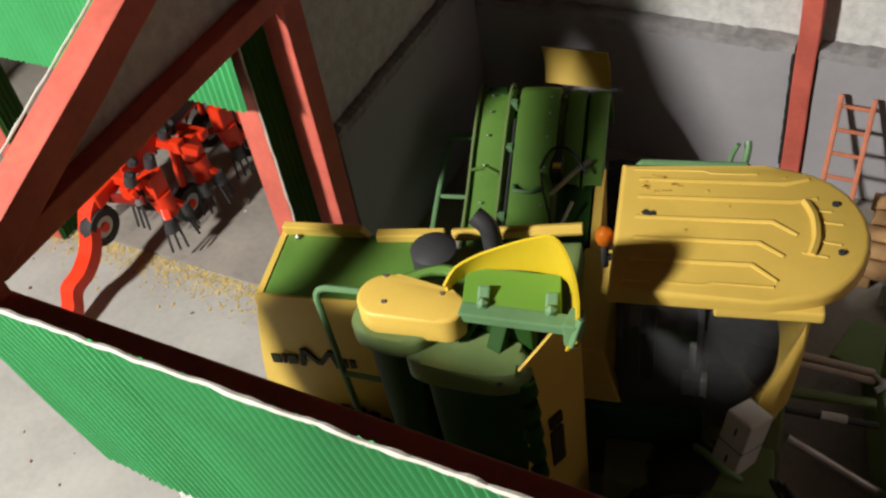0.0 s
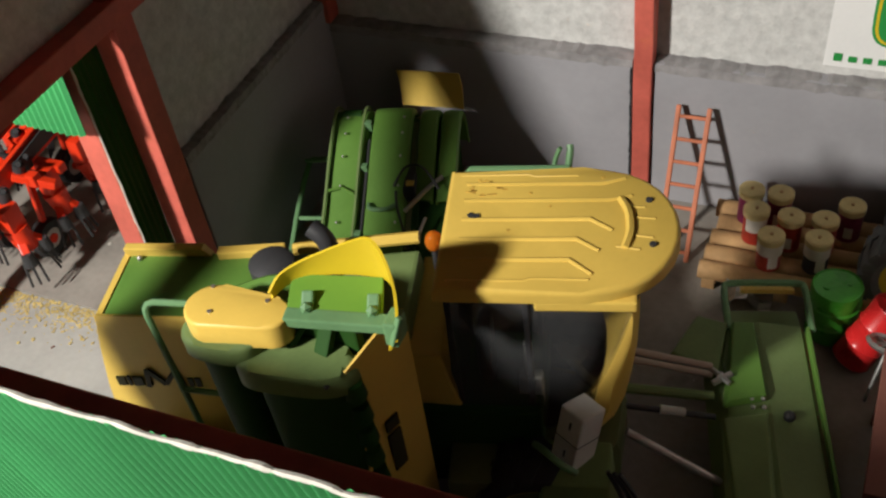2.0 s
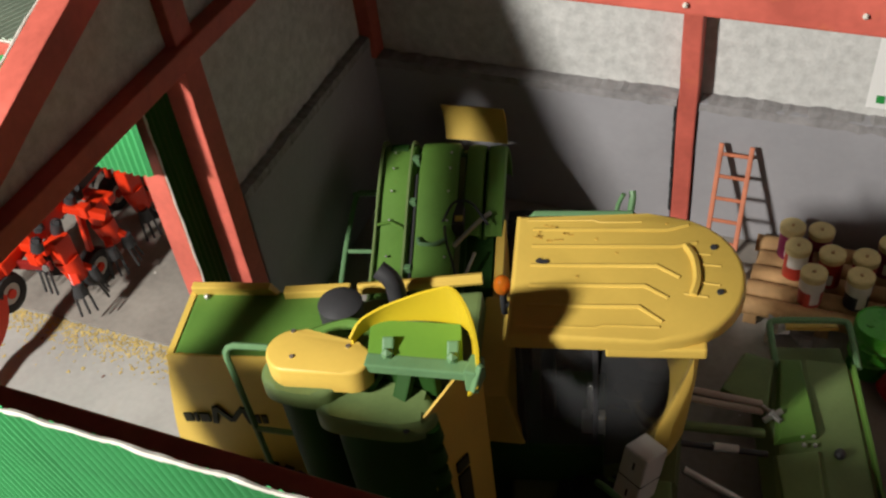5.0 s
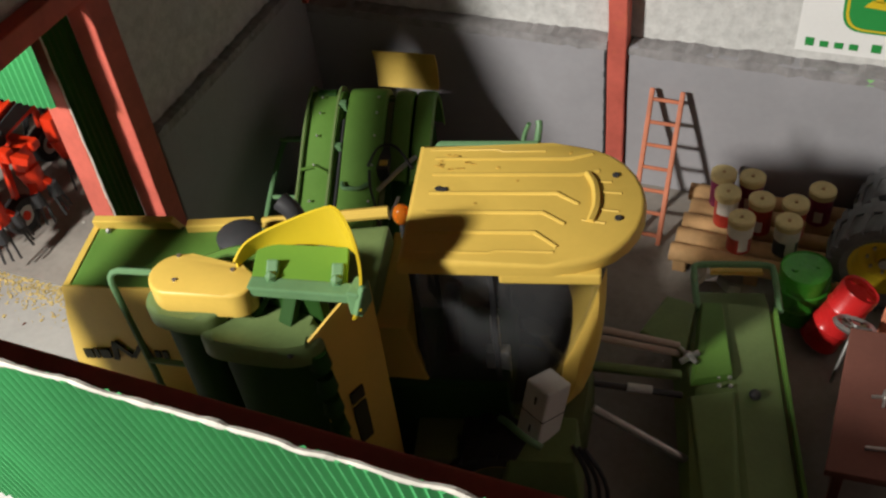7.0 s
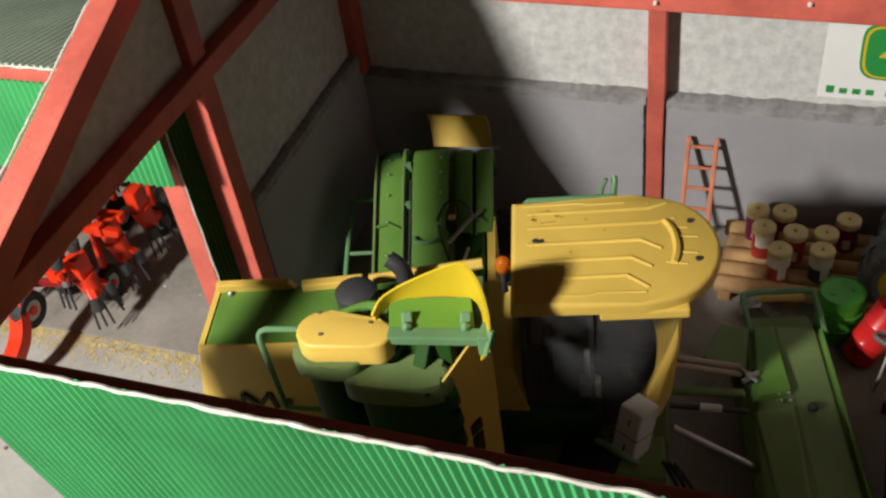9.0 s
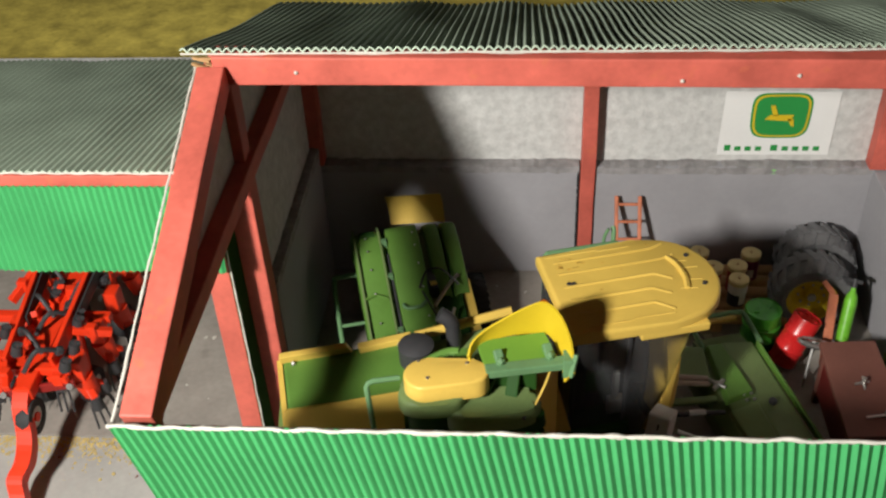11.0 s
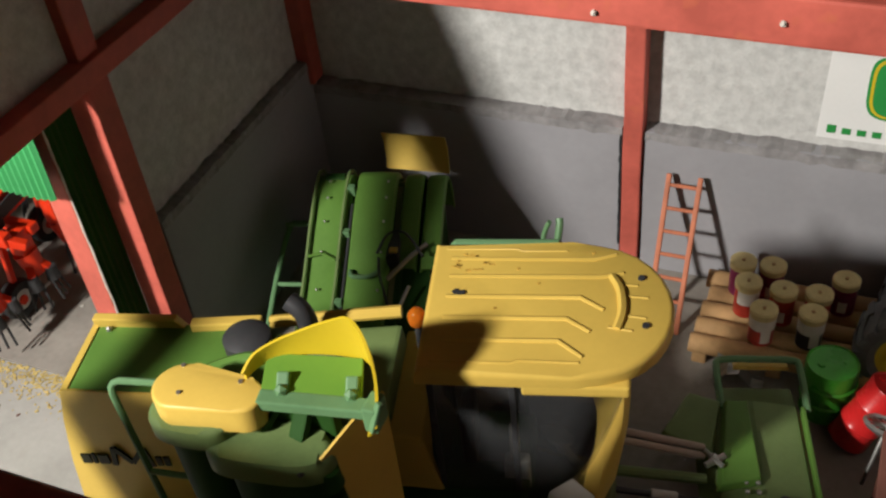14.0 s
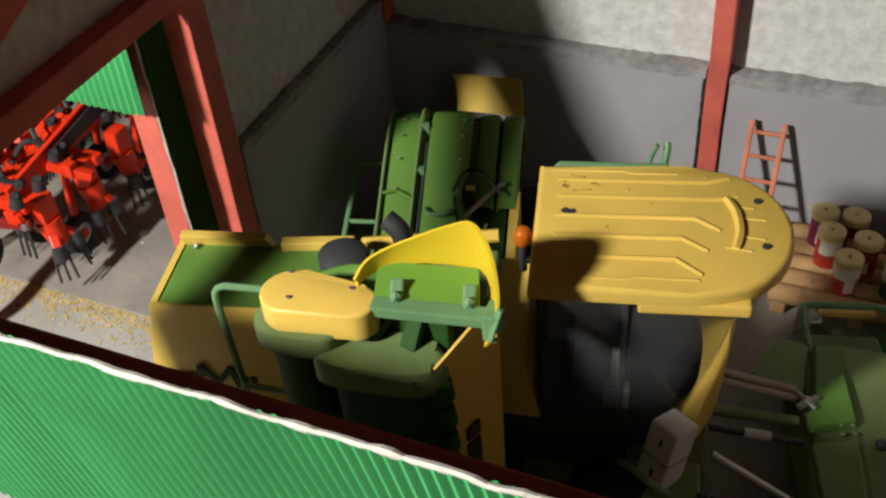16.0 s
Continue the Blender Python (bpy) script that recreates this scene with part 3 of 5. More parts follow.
box(g, -0.02, 0.42, -0.42, -0.25, 0.26, 0.44, 0.012)
mp("step_box", g, OLIVE)

# engine hood
g = B()
hexa(g, [(-1.30, -0.185, 0.28), (-0.62, -0.20, 0.28), (-0.62, 0.18, 0.28), (-1.30, 0.18, 0.28), (-1.175, -0.175, 0.965), (-0.62, -0.175, 0.965), (-0.62, 0.15, 0.965), (-1.175, 0.15, 0.965)], 0.014)
hood = mp("engine_hood", g, GREEN, label="green engine hood with yellow panels")
g = B()
sheet(g, [[(-1.185 - 0.13 * (0.985 - z) - b, -0.178 - b, z), (-0.95, -0.186 - b * 1.2, z), (-0.70, -0.186 - b, z)] for z, b in ((0.985, 0.0), (0.85, 0.012), (0.65, 0.02), (0.30, 0.02))], 0.01)
side_panel = mp("side_panel", g, YELLOW, hood, "yellow side panel with black product lettering", smooth=True)
g = B()
hexa(g, [(-1.20, 0.145, 0.90), (-0.84, 0.145, 0.90), (-0.84, 0.165, 0.90), (-1.20, 0.165, 0.90), (-1.185, 0.115, 1.01), (-0.89, 0.115, 1.01), (-0.89, 0.150, 1.01), (-1.185, 0.150, 1.01)], 0.006)
bar(g, (-0.84, 0.13, 0.975), (-0.60, 0.15, 0.975), 0.04, 0.04)
mp("rear_flap", g, YELLOW, hood, "yellow flap along the hood's edge")
g = B()
hexa(g, [(-1.215, -0.17, 0.70), (-1.19, -0.17, 0.70), (-1.19, 0.15, 0.70), (-1.215, 0.15, 0.70), (-1.20, -0.17, 0.966), (-1.178, -0.17, 0.966), (-1.178, 0.15, 0.966), (-1.20, 0.15, 0.966)])
mp("end_panel", g, YELLOW, hood, "yellow end panel")
for x, y in ((-1.13, 0.11), (-0.66, 0.12)):
    g = B()
    bmesh.ops.create_icosphere(g, subdivisions=1, radius=0.012, matrix=Matrix.Translation((x, y, 0.972)))
    mp("latch", g, STEEL, hood, "small metal latch")
# product lettering as plain bars and strokes of its size
g = B()
for x0, x1, z0, z1 in ((-1.19, -1.15, 0.655, 0.70), (-1.14, -1.125, 0.655, 0.705), (-1.115, -1.07, 0.655, 0.70), (-0.86, -0.835, 0.655, 0.70), (-0.825, -0.80, 0.655, 0.70)):
    box(g, -1.2 + 0.8 * (x0 + 1.19), -1.2 + 0.8 * (x1 + 1.19), -0.213, -0.206, z0, z1)
for a, c in (((-1.05, 0.65), (-1.03, 0.74)), ((-1.03, 0.74), (-0.965, 0.665)), ((-0.965, 0.665), (-0.90, 0.74)), ((-0.90, 0.74), (-0.88, 0.65))):
    bar(g, (-1.2 + 0.8 * (a[0] + 1.19), -0.2105, a[1]), (-1.2 + 0.8 * (c[0] + 1.19), -0.2105, c[1]), 0.008, 0.019, (1, 0, 0.3), 0)
mp("lettering", g, INK, side_panel, "black lettering")

# air filter drum and exhaust
g = B()
cyl(g, (-0.60, 0.01, 0.90), (-0.60, 0.01, 1.055), 0.075, 0.078, 28)
cyl(g, (-0.60, 0.01, 1.055), (-0.60, 0.01, 1.075), 0.078, 0.045, 28)
mp("air_filter", g, DARKGREY, label="black round air filter cap", smooth=True)
g = B()
tube(g, smooth_line([(-0.42, 0.10, 0.85), (-0.42, 0.10, 1.02), (-0.435, 0.105, 1.08), (-0.475, 0.12, 1.11)]), 0.034, 14)
mp("exhaust", g, DARKGREY, label="black bent exhaust pipe", smooth=True)

# wheels
def wheel(name, c, r, w, axis, rim_mat, parent, m, lugs=22, tyre_mat=BLACK):
    """A tractor wheel: tyre with cleats, dished rim, hub."""
    ax = Vector(axis).normalized()
    q = ax.to_track_quat("Z", "Y").to_matrix().to_4x4()
    f = m @ Matrix.Translation(c) @ q
    g = B()
    prof = [(r * 0.56, -w * 0.36), (r * 0.72, -w * 0.5), (r * 0.90, -w * 0.48), (r * 0.955, -w * 0.36), (r * 0.965, 0), (r * 0.955, w * 0.36), (r * 0.90, w * 0.48), (r * 0.72, w * 0.5), (r * 0.56, w * 0.36)]
    n = 40
    cleats = []
    loft(g, [[(a * math.cos(2 * math.pi * k / n), a * math.sin(2 * math.pi * k / n), b) for a, b in prof] for k in range(n)] + [[(a, 0, b) for a, b in prof]], close=True, cap=False)
    for k in range(lugs):
        for s in (-1, 1):
            t0 = 2 * math.pi * (k + (0.5 if s > 0 else 0)) / lugs
            t1 = t0 + 0.16
            rr = r
            a0, a1 = Vector((math.cos(t0), math.sin(t0), 0)), Vector((math.cos(t1), math.sin(t1), 0))
            tz = Vector((0, 0, s))
            d0, d1 = Vector((-math.sin(t0), math.cos(t0), 0)) * 0.018 * r / 0.24, Vector((-math.sin(t1), math.cos(t1), 0)) * 0.018 * r / 0.24
            lo = [a1 * rr * 0.93 - d1, a1 * rr * 0.93 + d1, a0 * rr * 0.86 + d0 + tz * w * 0.52, a0 * rr * 0.86 - d0 + tz * w * 0.52]
            hi = [a1 * rr - d1, a1 * rr + d1, a0 * rr * 0.95 + d0 + tz * w * 0.53, a0 * rr * 0.95 - d0 + tz * w * 0.53]
            cleats.append(lo + hi)
    tyre = part(name, g, tyre_mat, parent, "grey-black cleated rubber tyre", True, f)
    for pts in cleats:
        part("cleat", hexa(B(), pts), tyre_mat, tyre, m=f)
    g = B()
    loft(g, [[(a * math.cos(2 * math.pi * k / 28), a * math.sin(2 * math.pi * k / 28), b) for k in range(28)] for a, b in
             ((r * 0.57, -w * 0.37), (r * 0.60, -w * 0.40), (r * 0.53, -w * 0.36), (r * 0.46, -w * 0.12), (r * 0.20, -w * 0.08), (r * 0.14, -w * 0.22), (r * 0.02, -w * 0.22))], cap=False)
    part("rim", g, rim_mat, tyre, "yellow dished rim" if rim_mat is YELLOW2 else "", True, f)
    g = B()
    cyl(g, (0, 0, -w * 0.30), (0, 0, w * 0.3), r * 0.10, n=14)
    for k in range(8):
        cyl(g, (r * 0.3 * math.cos(k * 0.785), r * 0.3 * math.sin(k * 0.785), -w * 0.16), (r * 0.3 * math.cos(k * 0.785), r * 0.3 * math.sin(k * 0.785), -w * 0.04), r * 0.03, n=6)
    part("hub", g, STEEL, tyre, "", False, f)
    return tyre


for x, y, r in ((0.28, -0.35, 0.25), (0.28, 0.35, 0.25), (-0.98, -0.30, 0.22), (-0.98, 0.30, 0.22)):
    wheel("wheel", (x, y, r - 0.002), r, 0.18, (0, -y, 0), YELLOW2, mower, MOW)

# pale grey box with handle on the step, beside the cab
g = B()
f = Matrix.Translation((1.838, 0.985, 0.47)) @ Matrix.Rotation(radians(-28), 4, "Z") @ Matrix.Rotation(radians(-16), 4, "X")
box(g, -0.05, 0.05, -0.055, 0.055, 0.0, 0.23, 0.01)
lamp_box = part("battery_box", g, SILVER, mower, "pale grey box with a slotted cover", False, f)
g = B()
box(g, -0.0515, 0.0515, -0.0565, 0.0565, 0.108, 0.111)
box(g, 0.0, 0.008, -0.0575, -0.053, 0.16, 0.19)
box(g, 0.0, 0.008, -0.0575, -0.053, 0.04, 0.07)
part("seams", g, DARKGREY, lamp_box, "", False, f)
g = B()
tube(g, smooth_line([(-0.08, -0.11, 0.06), (-0.02, -0.14, 0.10), (0.05, -0.14, 0.10), (0.10, -0.10, 0.07)]), 0.012)
part("guard", g, GREEN3, lamp_box, "green tubular guard", True, f)
g = B()
hexa(g, [(1.72, 0.80, 0.14), (2.03, 0.88, 0.14), (1.97, 1.10, 0.14), (1.68, 1.03, 0.14), (1.78, 0.85, 0.48), (1.99, 0.90, 0.48), (1.95, 1.08, 0.48), (1.74, 1.03, 0.48)], 0.01)
part("step_guard", g, GREEN2, mower, "dull green step guard")
for k in range(3):
    g = B()
    tube(g, smooth_line([(1.97 + 0.02 * k, 0.95, 0.50), (2.04 + 0.03 * k, 0.91, 0.36), (2.04 + 0.03 * k, 0.87, 0.02)]), 0.008)
    part("hose", g, DARKGREY, mower, "thin black hose", True)

# front linkage
for p, q, r, mt in (((0.56, 0.20, 0.42), (0.90, 0.22, 0.30), 0.014, SALMON), ((0.56, 0.165, 0.41), (0.90, 0.19, 0.29), 0.014, SALMON),
                    ((0.55, 0.08, 0.34), (0.90, 0.11, 0.26), 0.020, GREEN2), ((0.58, -0.02, 0.36), (0.90, 0.0, 0.28), 0.012, DARKGREY),
                    ((0.58, -0.15, 0.38), (0.93, -0.24, 0.20), 0.016, STEEL), ((0.56, 0.30, 0.3), (0.88, 0.30, 0.2), 0.02, DARKGREY)):
    g = B()
    tube(g, [p, q], r, 10)
    mp("link_arm", g, mt, smooth=True)
g = B()
cyl(g, (0.70, -0.012, 0.334), (0.79, -0.006, 0.312), 0.017, n=12)
mp("ram_sleeve", g, SILVER, label="pale hydraulic ram sleeve", smooth=True)

# front mowing deck
g = B()
loft(g, [[(0.90, y, 0.06), (0.88, y, 0.20), (0.95, y, 0.255), (1.10, y, 0.275), (1.26, y, 0.25), (1.31, y, 0.15), (1.31, y, 0.06)] for y in (-0.56, -0.2, 0.2, 0.47)])
deck = mp("front_deck", g, GREEN2, label="dull green front mowing deck with raised plates")
g = B()
hexa(g, [(0.93, 0.05, 0.262), (1.09, 0.08, 0.278), (1.08, 0.46, 0.27), (0.99, 0.46, 0.265), (0.95, 0.06, 0.30), (1.085, 0.09, 0.31), (1.075, 0.45, 0.30), (1.0, 0.45, 0.30)], 0.006)
mp("plate", g, GREEN, deck)
g = B()
hexa(g, [(0.90, -0.48, 0.262), (1.07, -0.50, 0.278), (1.09, 0.02, 0.278), (0.92, 0.0, 0.262), (0.95, -0.47, 0.29), (1.05, -0.48, 0.30), (1.08, 0.01, 0.30), (0.93, -0.01, 0.29)], 0.006)
mp("plate", g, GREEN2, deck)
g = B()
hexa(g, [(0.74, 0.30, 0.24), (0.93, 0.18, 0.24), (0.99, 0.47, 0.24), (0.86, 0.52, 0.24), (0.76, 0.31, 0.28), (0.92, 0.20, 0.28), (0.98, 0.46, 0.28), (0.87, 0.50, 0.28)], 0.008)
mp("wing_plate", g, GREEN2, deck)
g = B()
box(g, 1.275, 1.29, -0.55, 0.45, 0.235, 0.275, 0.004)
mp("rim_strip", g, GREEN, deck)
g = B()
for x in (1.035, 1.075):
    for y in (0.01, 0.05):
        bmesh.ops.create_icosphere(g, subdivisions=1, radius=0.010, matrix=Matrix.Translation((x, y + 0.03, 0.292)))
mp("bolts", g, STEEL, deck, "four small bolt heads")
g = B()
bmesh.ops.create_icosphere(g, subdivisions=2, radius=0.022, matrix=Matrix.Translation((1.16, 0.01, 0.283)))
mp("knob", g, DARKGREY, deck)
for s in (1, -1):
    g = B()
    hexa(g, [(1.0, s * 0.47, 0.14), (1.28, s * 0.47, 0.14), (1.27, s * 0.62, 0.14), (1.0, s * 0.62, 0.14), (1.0, s * 0.47, 0.20), (1.28, s * 0.47, 0.20), (1.27, s * 0.62, 0.18), (1.0, s * 0.62, 0.18)], 0.006)
    mp("end_plate", g, GREEN2, deck)
    g = B()
    tube(g, smooth_line([(0.985, s * 0.44, 0.26), (0.98, s * 0.62, 0.285), (1.0, s * 0.665, 0.29), (1.14, s * 0.672, 0.29), (1.27, s * 0.668, 0.29), (1.295, s * 0.63, 0.285), (1.30, s * 0.44, 0.26)]), 0.014)
    mp("hoop", g, GREEN3, deck, "green tubular hoop", smooth=True)
    g = B()
    hexa(g, [(1.05, s * 0.655, 0.245), (1.26, s * 0.655, 0.245), (1.26, s * 0.70, 0.245), (1.05, s * 0.70, 0.245), (1.05, s * 0.655, 0.265), (1.26, s * 0.655, 0.265), (1.22, s * 0.71, 0.265), (1.10, s * 0.71, 0.265)])
    mp("yellow_flap", g, YELLOW, deck)
g = B()
tube(g, [(0.90, 0.14, 0.30), (0.97, 0.18, 0.31)], 0.012)
tube(g, [(0.90, 0.20, 0.31), (0.96, 0.13, 0.31)], 0.010)
bmesh.ops.create_icosphere(g, subdivisions=1, radius=0.02, matrix=Matrix.Translation((0.93, 0.17, 0.305)))
mp("coupling", g, STEEL, deck)

# folded side unit: tall dark deck on end, with lid, plate and yellow skirts
def column(pts, z0, z1, lean, name, material, parent, label):
    g = B()
    pr = smooth_line([(x, y, 0) for x, y in pts], 4)
    loft(g, [[(p.x + lean * (1.2 - z), p.y, z) for p in pr] for z in (z0, z0 + (z1 - z0) * 0.5, z1 - 0.03, z1)])
    return part(name, g, material, parent, label, True)


unit = column(((0.80, 0.72), (0.785, 0.64), (0.82, 0.585), (0.90, 0.575), (0.965, 0.61), (0.97, 0.72)), 0.12, 1.15, 0.03, "folded_unit", DGREEN, mower, "dark green mowing unit folded on end")
column(((0.985, 0.73), (0.985, 0.60), (1.06, 0.572), (1.16, 0.578), (1.26, 0.60), (1.31, 0.65), (1.29, 0.73)), 0.12, 1.12, 0.03, "cover", DGREEN, unit, "dark green curved cover")
g = B()
rim = smooth_line([(0.78, 0.70, 0), (0.765, 0.61, 0), (0.82, 0.55, 0), (0.96, 0.555, 0), (1.02, 0.60, 0), (1.03, 0.70, 0), (0.9, 0.745, 0)], 4)
slab(g, [(p.x, p.y) for p in rim], 1.145, 1.215, 0.02)
part("rim", g, GREEN2, unit, "green upper rim below the lid", True)
g = B()
rim = smooth_line([(0.97, 0.68, 0), (0.955, 0.58, 0), (1.0, 0.54, 0), (1.12, 0.548, 0), (1.25, 0.575, 0), (1.315, 0.63, 0), (1.30, 0.69, 0), (1.22, 0.71, 0), (1.08, 0.70, 0)], 4)
slab(g, [(p.x, p.y) for p in rim], 1.075, 1.165, 0.03)
part("cover_rim", g, GREEN2, unit, "rounded green rim of the cover", True)
g = B()
cyl(g, (1.255, 0.585, 1.13), (1.25, 0.57, 1.13), 0.008, n=8)
part("bolt", g, DARKGREY, unit)
g = B()
lid = []
for k in range(13):
    a = math.pi / 2 + math.pi * k / 12
    lid.append((0.875 + 0.088 * math.cos(a), 0.648 + 0.085 * math.sin(a)))
for k in range(11):
    a = -math.pi / 2 + math.pi * k / 10
    lid.append((1.055 + 0.062 * math.cos(a), 0.668 + 0.062 * math.sin(a)))
slab(g, lid, 1.20, 1.290, 0.011)
lid_ob = part("lid", g, YELLOW, unit, "smooth yellow rounded lid", True)
g = B()
for x, y in ((0.84, 0.712), (0.883, 0.619), (1.03, 0.705)):
    cyl(g, (x, y, 1.286), (x, y, 1.2945), 0.007, n=12)
part("screws", g, STEEL, lid_ob, "small screw heads")
g = B()
tube(g, smooth_line([(0.80, 0.69, 1.20), (0.83, 0.80, 1.17), (0.93, 0.86, 1.19), (0.99, 0.86, 1.20)]), 0.022, 8)
box(g, 0.97, 1.03, 0.78, 0.88, 1.12, 1.21, 0.008)
box(g, 0.88, 0.97, 0.80, 0.84, 1.15, 1.19, 0.005)
part("fold_arm", g, GREEN, unit, "green folding arm", True)
g = B()
tube(g, [(0.77, 0.66, 1.25), (0.668, 0.628, 1.26), (0.650, 0.62, 1.253), (0.645, 0.612, 1.24), (0.648, 0.605, 1.22), (0.68, 0.60, 0.55)], 0.011, 8)
tube(g, [(0.67, 0.60, 0.88), (0.80, 0.62, 0.88)], 0.010, 6)
part("guard_frame", g, GREEN3, unit, "grey-green tubular guard frame", True)
g = B()
hexa(g, [(1.10, 0.69, 1.27), (1.38, 0.745, 1.27), (1.33, 0.87, 1.29), (1.06, 0.81, 1.29), (1.10, 0.69, 1.29), (1.38, 0.745, 1.29), (1.33, 0.87, 1.31), (1.06, 0.81, 1.31)], 0.004)
plate = part("plate", g, LIME, unit, "lime green plate")
g = B()
bar(g, (1.10, 0.675, 1.275), (1.42, 0.735, 1.275), 0.05, 0.035)
for x, y in ((1.16, 0.705), (1.35, 0.745)):
    bar(g, (x, y, 1.28), (x - 0.015, y + 0.05, 1.315), 0.035, 0.03)
    bmesh.ops.create_icosphere(g, subdivisions=1, radius=0.02, matrix=Matrix.Translation((x, y, 1.30)))
box(g, 1.40, 1.44, 0.70, 0.77, 1.22, 1.31, 0.006)
bar(g, (1.43, 0.69, 1.24), (1.45, 0.72, 1.33), 0.02, 0.02)
part("hinge_bar", g, GREEN3, plate, "grey-green hinge bar with lugs")
g = B()
low = smooth_line([(1.035, 0.72, 1.29), (1.045, 0.76, 1.292), (1.085, 0.81, 1.30), (1.16, 0.845, 1.305), (1.26, 0.87, 1.305), (1.335, 0.875, 1.30), (1.370, 0.855, 1.28), (1.398, 0.785, 1.24), (1.412, 0.70, 1.20)], 4)
top = smooth_line([(1.03, 0.715, 1.315), (1.045, 0.765, 1.345), (1.095, 0.81, 1.37), (1.17, 0.84, 1.405), (1.255, 0.855, 1.45), (1.33, 0.845, 1.487), (1.392, 0.805, 1.45), (1.434, 0.75, 1.36), (1.446, 0.69, 1.26)], 4)
sheet(g, [low, [(a + b) / 2 + Vector((0, 0.006, 0)) for a, b in zip(low, top)], top], 0.008)
part("skirt", g, YELLOW2, unit, "bright yellow curved skirt", True)
g = B()
bar(g, (1.20, 0.655, 1.14), (1.215, 0.72, 1.25), 0.05, 0.028)
bar(g, (1.085, 0.655, 1.14), (1.145, 0.71, 1.25), 0.028, 0.022)
box(g, 1.06, 1.30, 0.71, 0.75, 1.14, 1.25, 0.008)
part("gearbox", g, DGREEN, unit, "dark green ribbed bracket between lid and plate")
for k in range(9):
    g = B()
    z = 0.20 + 0.105 * k
    cyl(g, (1.30 + 0.02 * (1.2 - z), 0.635, z), (1.30 + 0.02 * (1.2 - z), 0.635, z + 0.06), 0.035, 0.028, 12)
    part("disc", g, DGREEN, unit, "mowing disc edge", True)
g = B()
rows = []
for k, z in enumerate((1.19, 1.10, 0.9, 0.65, 0.4, 0.2)):
    b = 0.015 * math.sin(k * 1.3)
    rows.append([(1.298, 0.615 + b, z - 0.03 * (k == 0)), (1.335, 0.685 + b, z + 0.01 * (k == 0)), (1.362, 0.765 + b, z + 0.03 * (k == 0)), (1.388, 0.85, z + 0.02 * (k == 0))])
sheet(g, rows, 0.008)
skirt2 = part("side_skirt", g, YELLOW, unit, "yellow hanging side skirt with a dark maker's mark", True)
for z0, z1, nm in ((0.80, 0.85, "mark"), (0.60, 0.78, "lettering_bar")):
    g = B()
    hexa(g, [(1.346, 0.685, z0), (1.364, 0.735, z0), (1.356, 0.738, z0), (1.338, 0.688, z0), (1.346, 0.685, z1), (1.364, 0.735, z1), (1.356, 0.738, z1), (1.338, 0.688, z1)])
    part(nm, g, INK, skirt2, "black maker's mark")

# ---- the baler at the back ----
BAL = Matrix.Translation((0.70, 1.90, 0)) @ Matrix.Rotation(radians(15.0), 4, "Z")
baler = thing("round_baler", (0.79, 1.9, 0), "green toy baler with curved panels and yellow tail flap", "baler")


def bp(name, g, material, parent=None, label="", smooth=False):
    return part(name, g, material, parent or baler, label, smooth, BAL)


PROF = smooth_line([(-0.60, 0.10, 0), (-0.45, 0.17, 0), (-0.20, 0.285, 0), (0.12, 0.415, 0), (0.35, 0.53, 0), (0.52, 0.595, 0), (0.62, 0.60, 0), (0.70, 0.52, 0), (0.725, 0.36, 0)], 5)


def hoop_panel(x0, x1, lift, thick=0.012, side=0.0, first=0):
    g = B()
    rows = [[(x0, p.x, p.y + lift - side), (x0 + 0.008, p.x, p.y + lift - side * 0.1), (x0 + 0.016, p.x, p.y + lift), ((x0 + x1) / 2, p.x, p.y + lift + 0.004), (x1 - 0.016, p.x, p.y + lift), (x1 - 0.008, p.x, p.y + lift - side * 0.1), (x1, p.x, p.y + lift - side)] for p in PROF[first:]]
    return sheet(g, rows, thick)


g = B()
loft(g, [[(x, p.x, p.y - 0.04) for p in PROF] + [(x, 0.69, 0.04), (x, -0.60, 0.04)] for x in (-0.27, 0.27)])
bp("body", g, DGREEN, label="dark green bale chamber")
bp("panel", hoop_panel(-0.285, -0.102, 0.0, side=0.03), GREEN, label="leaf green curved panel", smooth=True)
bp("panel", hoop_panel(-0.090, 0.098, 0.012, side=0.03), GREEN, label="leaf green curved panel", smooth=True)
bp("panel", hoop_panel(0.126, 0.216, -0.002, side=0.02, first=16), GREEN, label="leaf green curved panel", smooth=True)
bp("panel", hoop_panel(0.226, 0.318, -0.006, side=0.02, first=16), GREEN, label="leaf green curved panel", smooth=True)
g = B()
for x in (-0.128, -0.268):
    for p0, p1 in zip(PROF[4:-6], PROF[5:-5]):
        bar(g, (x, p0.x, p0.y + 0.022), (x, p1.x, p1.y + 0.022), 0.010, 0.014, bevel=0)
bp("seam", g, GREEN2)
for x in (-0.205, 0.06):
    for k in (5, 8, 11, 14, 17, 20, 23, 26):
        g = B()
        p = PROF[k]
        bmesh.ops.create_icosphere(g, subdivisions=1, radius=0.007, matrix=Matrix.Translation((x, p.x, p.y + 0.022)))
        bp("rivet", g, STEEL)
for y in (-0.3, 0.0, 0.3, 0.5):
    z = 0.345 + 0.45 * y
    g = B()
    box(g, -0.122, -0.09, y, y + 0.03, z, z + 0.05, 0.003)
    bp("hinge", g, GREEN3)
g = B()
bar(g, (-0.272, 0.20, 0.475), (-0.20, 0.215, 0.482), 0.014, 0.012)
bar(g, (-0.20, 0.215, 0.482), (-0.135, 0.185, 0.468), 0.014, 0.012)
bp("crease", g, GREEN)
g = B()
